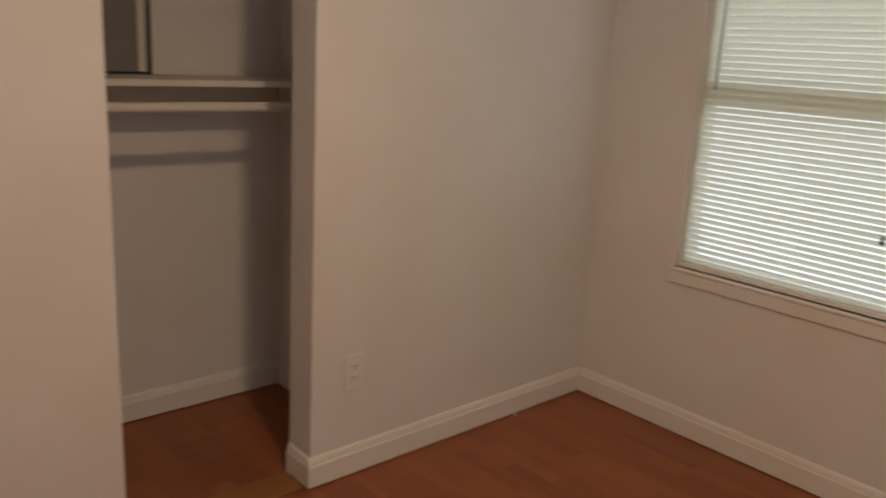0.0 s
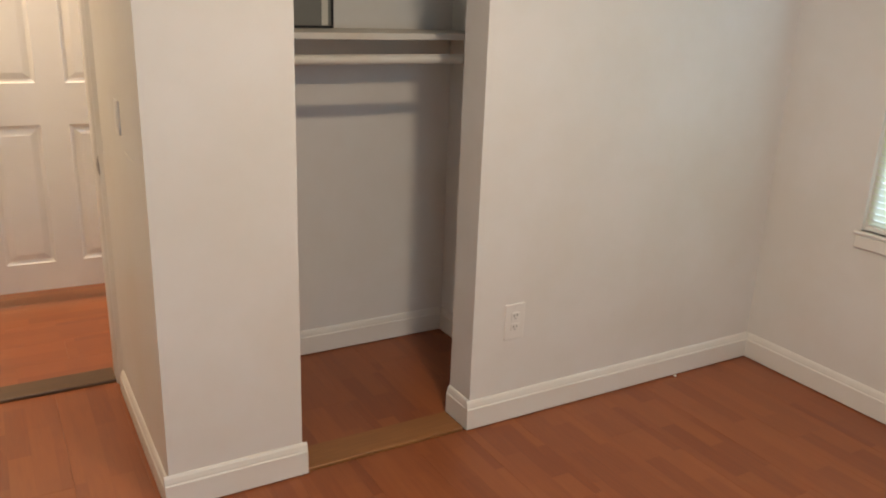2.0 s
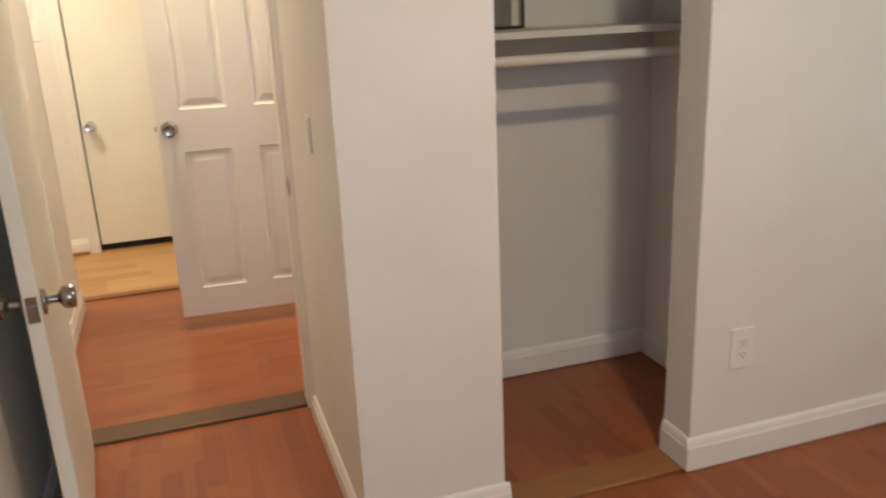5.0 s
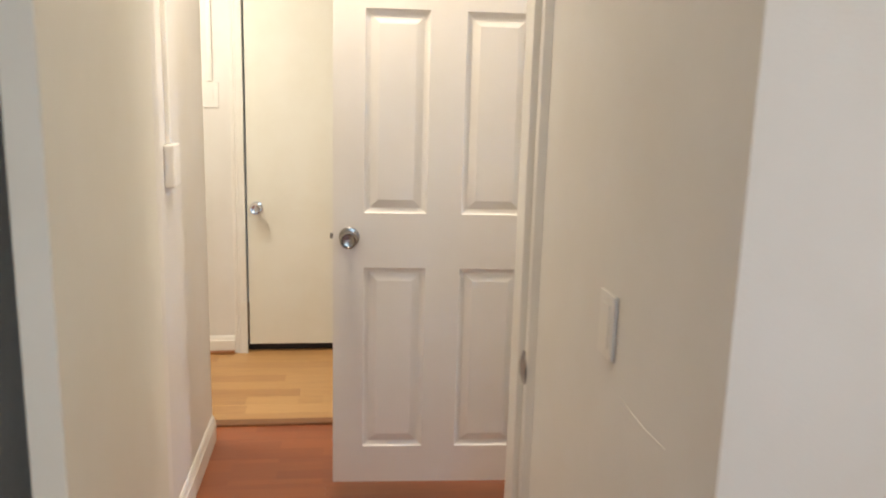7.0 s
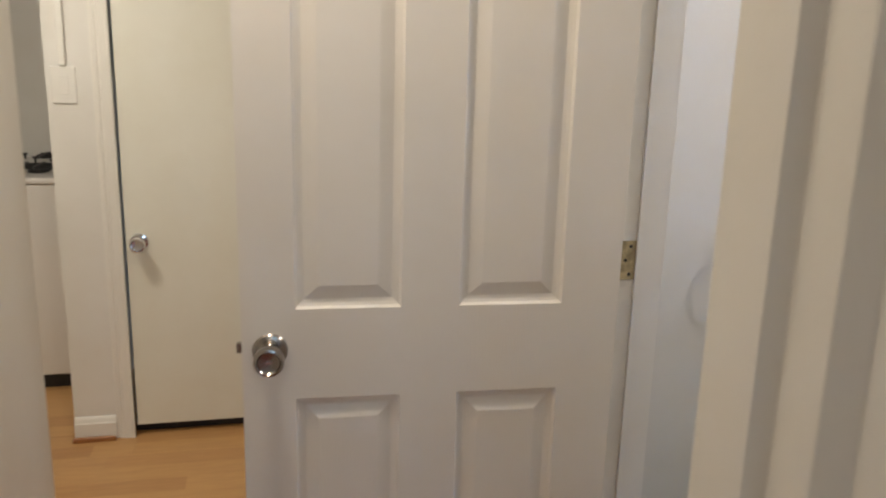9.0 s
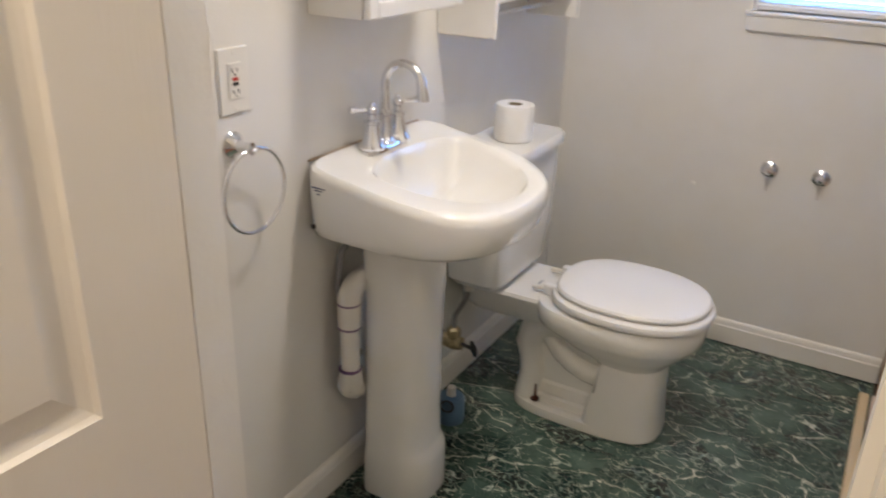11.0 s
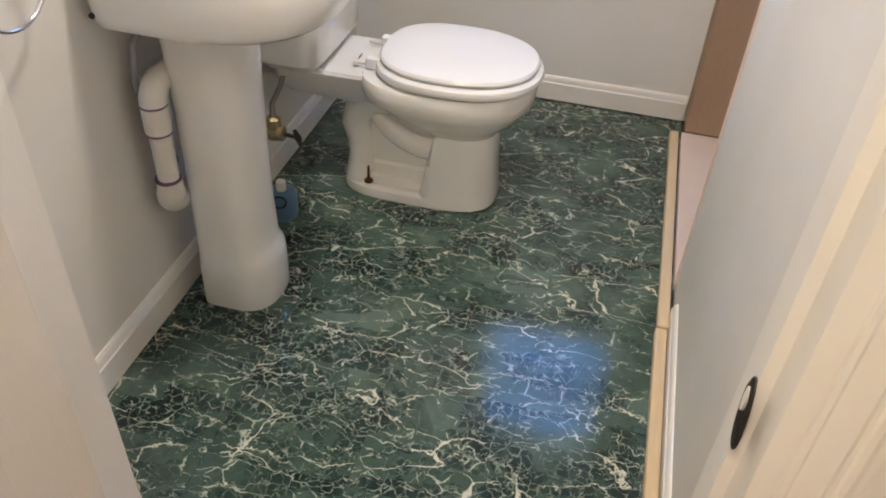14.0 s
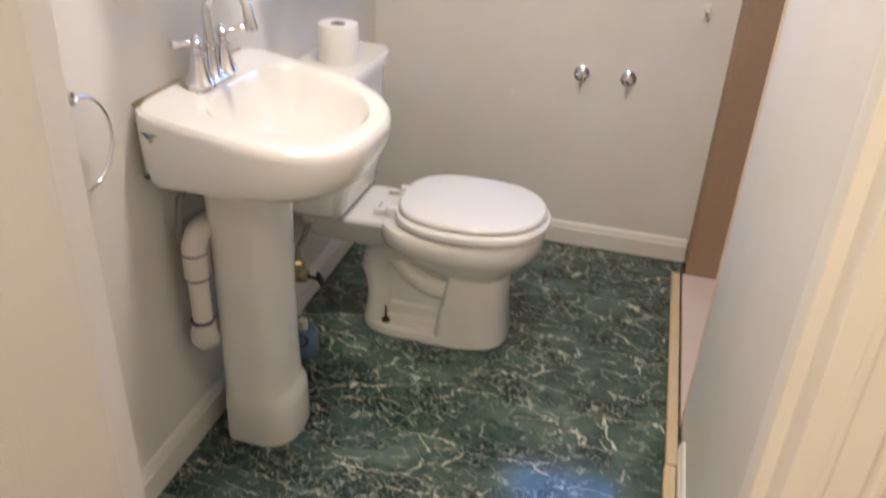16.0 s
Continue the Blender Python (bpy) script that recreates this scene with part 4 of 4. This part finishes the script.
for s in (-1, 1):
    x = TX + s * 0.055
    part("trapway", tube(bmesh.new(), [(x, 4.40, 0.300), (x, 4.455, 0.292), (x, 4.492, 0.262), (x, 4.503, 0.215), (x, 4.492, 0.170), (x, 4.486, 0.12), (x, 4.490, 0.035)], [0.040, 0.044, 0.047, 0.046, 0.043, 0.043, 0.050], 18), M_CERAMIC, toilet, "", True)
    part("trapway", tube(bmesh.new(), [(x, 4.45, 0.290), (x, 4.43, 0.248), (x, 4.398, 0.212), (x, 4.355, 0.186), (x, 4.31, 0.172), (x, 4.26, 0.168)], [0.030, 0.032, 0.034, 0.036, 0.037, 0.037], 18), M_CERAMIC, toilet, "", True)
    part("floor_bolt", tube(bmesh.new(), [(TX + s * 0.105, 4.455, 0.046), (TX + s * 0.105, 4.455, 0.052), (TX + s * 0.105, 4.455, 0.056), (TX + s * 0.105, 4.455, 0.10)], [0.014, 0.013, 0.004, 0.003], 10), M_RUST, toilet, "rusty floor bolt")
part("web", loft(bmesh.new(), [[Vector((TX + a, y, z)) for a, y in ((-w, 4.25), (w, 4.25), (w, e), (-w, e))] for w, e, z in ((0.098, 4.50, 0.036), (0.092, 4.50, 0.058), (0.084, 4.50, 0.066), (0.078, 4.49, 0.098), (0.070, 4.49, 0.106), (0.064, 4.48, 0.31))]), M_CERAMIC, toilet)
part("tank_gasket", rounded(boxes((TX - 0.13, TX + 0.13, 4.60, 4.72, 0.3955, 0.4015)), 0.002, 1), M_BLUE, toilet, "dark blue gasket under the tank")
tank = [ring(TX, 4.655, 0.165, 0.070, 0.085, 0.400, 5, 8), ring(TX, 4.655, 0.190, 0.088, 0.098, 0.425, 5, 8), ring(TX, 4.655, 0.205, 0.096, 0.100, 0.56, 6, 9), ring(TX, 4.655, 0.215, 0.100, 0.102, 0.785, 6, 9)]
tk = part("tank", loft(bmesh.new(), tank), M_CERAMIC, toilet, "", True)
part("tank_lid", loft(bmesh.new(), [ring(TX, 4.652, 0.214, 0.100, 0.102, 0.786, 6, 9), ring(TX, 4.652, 0.224, 0.110, 0.106, 0.792, 6, 9), ring(TX, 4.652, 0.225, 0.111, 0.106, 0.812, 6, 9), ring(TX, 4.652, 0.217, 0.104, 0.10, 0.822, 6, 9)]), M_CERAMIC, toilet, "", True)
part("flush_lever", tube(bmesh.new(), [(TX - 0.15, 4.552, 0.73), (TX - 0.15, 4.536, 0.73), (TX - 0.09, 4.532, 0.722)], [0.010, 0.007, 0.006], 10), M_CHROME, tk, "chrome flush lever", True)
SEATY = 4.232
part("seat", loft(bmesh.new(), [ring(TX, SEATY, 0.178, 0.226, 0.205, 0.400, 2.2, 2.6), ring(TX, SEATY, 0.190, 0.239, 0.213, 0.406, 2.2, 2.6), ring(TX, SEATY, 0.193, 0.242, 0.215, 0.416, 2.2, 2.6), ring(TX, SEATY, 0.190, 0.239, 0.213, 0.426, 2.2, 2.6), ring(TX, SEATY, 0.178, 0.228, 0.204, 0.432, 2.2, 2.6)]), M_SEAT, toilet, "", True)
part("lid", loft(bmesh.new(), [ring(TX, SEATY, 0.166, 0.214, 0.196, 0.4345, 2.2, 2.6), ring(TX, SEATY, 0.177, 0.226, 0.203, 0.438, 2.2, 2.6), ring(TX, SEATY, 0.179, 0.228, 0.205, 0.445, 2.2, 2.6), ring(TX, SEATY, 0.174, 0.223, 0.200, 0.452, 2.2, 2.6), ring(TX, SEATY, 0.160, 0.208, 0.188, 0.455, 2.2, 2.6), ring(TX, SEATY, 0.08, 0.12, 0.10, 0.457, 2.2, 2.6)]), M_SEAT, toilet, "", True)
for s in (-1, 1):
    hg = part("seat_hinge", rounded(boxes((TX + s * 0.072 - 0.014, TX + s * 0.072 + 0.014, 4.425, 4.468, 0.400, 0.432)), 0.005, 2), M_SEAT, toilet)
    part("hinge_pin", tube(bmesh.new(), [(TX + s * 0.072, 4.468, 0.411), (TX + s * 0.072, 4.506, 0.409)], 0.0065, 10), M_PVC, hg)
part("printed_mark", boxes((TX - 0.02, TX + 0.012, 4.507, 4.511, 0.3947, 0.3953)), M_INK, toilet)

roll = thing("toilet_roll", "new white toilet roll standing on the tank", "toilet roll", pose(2.262, 4.640, 0.8225))
part("paper", loft(bmesh.new(), [[(r * math.cos(2 * math.pi * i / 40), r * math.sin(2 * math.pi * i / 40), z) for i in range(40)] for r, z in ((0.021, 0.104), (0.054, 0.104), (0.0565, 0.100), (0.057, 0.05), (0.0565, 0.003), (0.054, 0.0), (0.021, 0.0), (0.021, 0.104))], False, False), M_PAPER, roll, "", True)
M_CARD, _, _ = material("grey_card", (0.30, 0.25, 0.20), 0.9)
part("core", loft(bmesh.new(), [[(r * math.cos(2 * math.pi * i / 24), r * math.sin(2 * math.pi * i / 24), z) for i in range(24)] for r, z in ((0.0209, 0.0), (0.0209, 0.1035), (0.0195, 0.1035), (0.0195, 0.0))], False, False), M_CARD, roll, "grey cardboard core", True)

# towel ring
tr = thing("towel_ring", "polished chrome towel ring on the wall", "towel ring", pose(1.260, 4.765, 1.017))
part("mount", lathe(bmesh.new(), [(0, 0), (0.026, 0), (0.026, 0.005), (0.020, 0.011), (0.011, 0.018), (0.009, 0.035), (0.012, 0.042), (0.012, 0.052), (0, 0.054)], pose(0, 0, 0, 90), 24), M_CHROME, tr, "", True)
part("ring", tube(bmesh.new(), arc((0.006, -0.046, -0.086), 0.084, 0, 352.5, (1, 0, 0), (0, 0, 1), 47), 0.0042, 12, True), M_CHROME, tr, "", True)

# valve stubs on the back wall
chip = tagged(new("paint_chip", mesh_of("paint_chip", lathe(bmesh.new(), [(0, 0), (0.009, 0.0), (0.006, 0.003), (0, 0.004)], pose(2.935, 4.245, 0.575, 0, -90, 0), 7), M_PLASTIC)), "small pale patch of filler on the wall", "filler patch", kind="structure")
M_STAIN = paint("drip_stain", (0.60, 0.57, 0.54), 0.5)
for y in (4.008, 3.848):
    st = thing("washer_valve", "chrome valve cap on the wall above a drip stain", "valve", pose(2.935, y, 0.672, 0, -90, 0), "pair of valve caps")
    part("escutcheon", lathe(bmesh.new(), [(0, 0), (0.027, 0), (0.027, 0.003), (0.018, 0.010), (0.012, 0.012), (0, 0.012)], n=24), M_CHROME, st, "", True)
    part("drip_stain", boxes((-0.075, -0.028, -0.004, 0.003, 0.0, 0.0012)), M_STAIN, st, "faint grey drip stain")
    part("cap", lathe(bmesh.new(), [(0, 0.012), (0.013, 0.012), (0.014, 0.030), (0.010, 0.036), (0, 0.037)], n=18), M_CHROME, st, "", True)

# mirror cabinet
cab = thing("mirror_cabinet", "white mirrored medicine cabinet above the basin", "cabinet", pose(1.497, 4.765, 1.236))
for dims in ((0, 0.375, -0.135, -0.002, 0, 0.012), (0, 0.375, -0.135, -0.002, 0.548, 0.56), (0, 0.012, -0.135, -0.002, 0.012, 0.548), (0.363, 0.375, -0.135, -0.002, 0.012, 0.548), (0.012, 0.363, -0.010, -0.002, 0.012, 0.548)):
    part("carcass_panel", boxes(dims), M_TRIM, cab)
dr = part("door", rounded(boxes((0, 0.034, -0.154, -0.137, 0, 0.56), (0.341, 0.375, -0.154, -0.137, 0, 0.56), (0.034, 0.341, -0.154, -0.137, 0, 0.034), (0.034, 0.341, -0.154, -0.137, 0.526, 0.56)), 0.003, 1), M_TRIM, cab)
part("mirror", boxes((0.034, 0.341, -0.148, -0.142, 0.034, 0.526)), M_MIRROR, dr, "mirror glass")

# open shelf above the toilet
sh = thing("wall_shelf", "white open wall shelf with a rail above the toilet", "wall shelf", pose(2.015, 4.765, 1.14))
part("side_panel", rounded(boxes((0, 0.016, -0.17, -0.001, 0, 0.60)), 0.003, 1), M_TRIM, sh)
part("side_panel", rounded(boxes((0.55, 0.566, -0.17, -0.001, 0, 0.60)), 0.003, 1), M_TRIM, sh)
for z in (0.085, 0.33, 0.58):
    part("shelf_board", rounded(boxes((0.0165, 0.5495, -0.165, -0.001, z, z + 0.016)), 0.002, 1), M_TRIM, sh)
part("back_panel", boxes((0.0165, 0.5495, -0.010, -0.002, 0.102, 0.329)), M_TRIM, sh)
part("rail", tube(bmesh.new(), [(0.016, -0.085, 0.040), (0.55, -0.085, 0.040)], 0.006, 12), M_TRIM, sh, "", True)
hk = thing("wall_hook", "small white hook under the bathroom window", "hook", pose(2.935, 3.636, 0.915))
part("stem", tube(bmesh.new(), [(0, 0, 0.01), (-0.02, 0, 0.0), (-0.03, 0, 0.012)], 0.005, 10), M_PLASTIC, hk, "", True)
part("base", rounded(boxes((-0.006, 0, -0.012, 0.012, -0.02, 0.03)), 0.002, 2), M_PLASTIC, hk)


# ---- floors, piece by piece ----
def floor_part(name, label, dims):
    x0, x1, y0, y1 = dims
    return structure(name, boxes((x0, x1, y0, y1, -0.012, -0.007)), M_SUB, label, "floor")


def planks(parent, x0, x1, y0, y1, w, length, mat, along):
    """Rows of boards with offset ends, cut to the rectangle."""
    cache = {}
    u0, u1, v0, v1 = (x0, x1, y0, y1) if along == "x" else (y0, y1, x0, x1)
    v, row = v0, 0
    while v < v1 - 0.002:
        vw = min(w, v1 - v)
        u = u0 - (row * 0.41 % 1.0) * length
        while u < u1 - 0.002:
            a, b = max(u, u0), min(u + length, u1)
            if b - a > 0.01:
                key = (round(b - a, 3), round(vw, 3))
                if key not in cache:
                    lu, lv = (b - a) / 2 - 0.0002, vw / 2 - 0.0002
                    bm = bmesh.new()
                    base = [(-lu, -lv), (lu, -lv), (lu, lv), (-lu, lv)]
                    rows_ = [[(p, q, -0.006) for p, q in base], [(p, q, -0.0003) for p, q in base], [(p - math.copysign(0.0004, p), q - math.copysign(0.0004, q), 0.0) for p, q in base]]
                    cache[key] = mesh_of("plank", loft(bm, rows_, False, True), mat)
                ob = new("plank", cache[key])
                ob.parent = parent
                c, d = (a + b) / 2, v + vw / 2
                ob.matrix_local = pose(c, d, 0) if along == "x" else pose(d, c, 0, 0, 0, 90)
            u += length
        v += w
        row += 1


fl = floor_part("floor_1", "reddish cherry laminate strip flooring in the bedroom", (-0.44, 2.73, -0.9, 3.36))
planks(fl, -0.44, 2.73, -0.9, 2.50, 0.198, 1.26, M_LAM, "y")
planks(fl, -0.44, 0.378, 2.50, 3.36, 0.198, 1.26, M_LAM, "y")
planks(fl, 0.478, 1.70, 2.63, 3.29, 0.198, 1.26, M_LAM, "y")
fl2 = floor_part("floor_2", "orange cherry laminate flooring in the hall", (-2.2, 0.72, 3.42, 4.93))
planks(fl2, -0.515, 0.72, 3.44, 4.80, 0.198, 1.26, M_LAM, "x")
planks(fl2, -2.2, 0.72, 4.80, 4.94, 0.198, 1.26, M_LAM, "x")
fl3 = floor_part("floor_3", "light oak laminate flooring beyond the hall", (-2.2, 0.72, 4.94, 7.2))
planks(fl3, -2.2, 0.72, 4.97, 7.2, 0.19, 1.26, M_OAKFLOOR, "x")
fl4 = structure("floor_4", boxes((0.72, 2.935, 3.54, 4.765, -0.012, -0.0015)), M_GROUT, "green marble-patterned floor tiles with thin dark joints", "floor")
T = 0.305
gx = 1.468 - 3 * T
while gx < 2.93:
    gy = 3.867 - 2 * T
    while gy < 4.76:
        a, b, c, d = max(gx, 0.72), min(gx + T, 2.934), max(gy, 3.541), min(gy + T, 4.764)
        if b - a > 0.01 and d - c > 0.01:
            lx, ly = (b - a) / 2 - 0.0006, (d - c) / 2 - 0.0006
            bm = bmesh.new()
            base = [(-lx, -ly), (lx, -ly), (lx, ly), (-lx, ly)]
            loft(bm, [[(p, q, -0.003) for p, q in base], [(p, q, 0.0) for p, q in base]], False, True)
            ob = part("tile", bm, M_MARBLE, fl4)
            ob.location = ((a + b) / 2, (c + d) / 2, random.uniform(0, 0.0004))
        gy += T
    gx += T
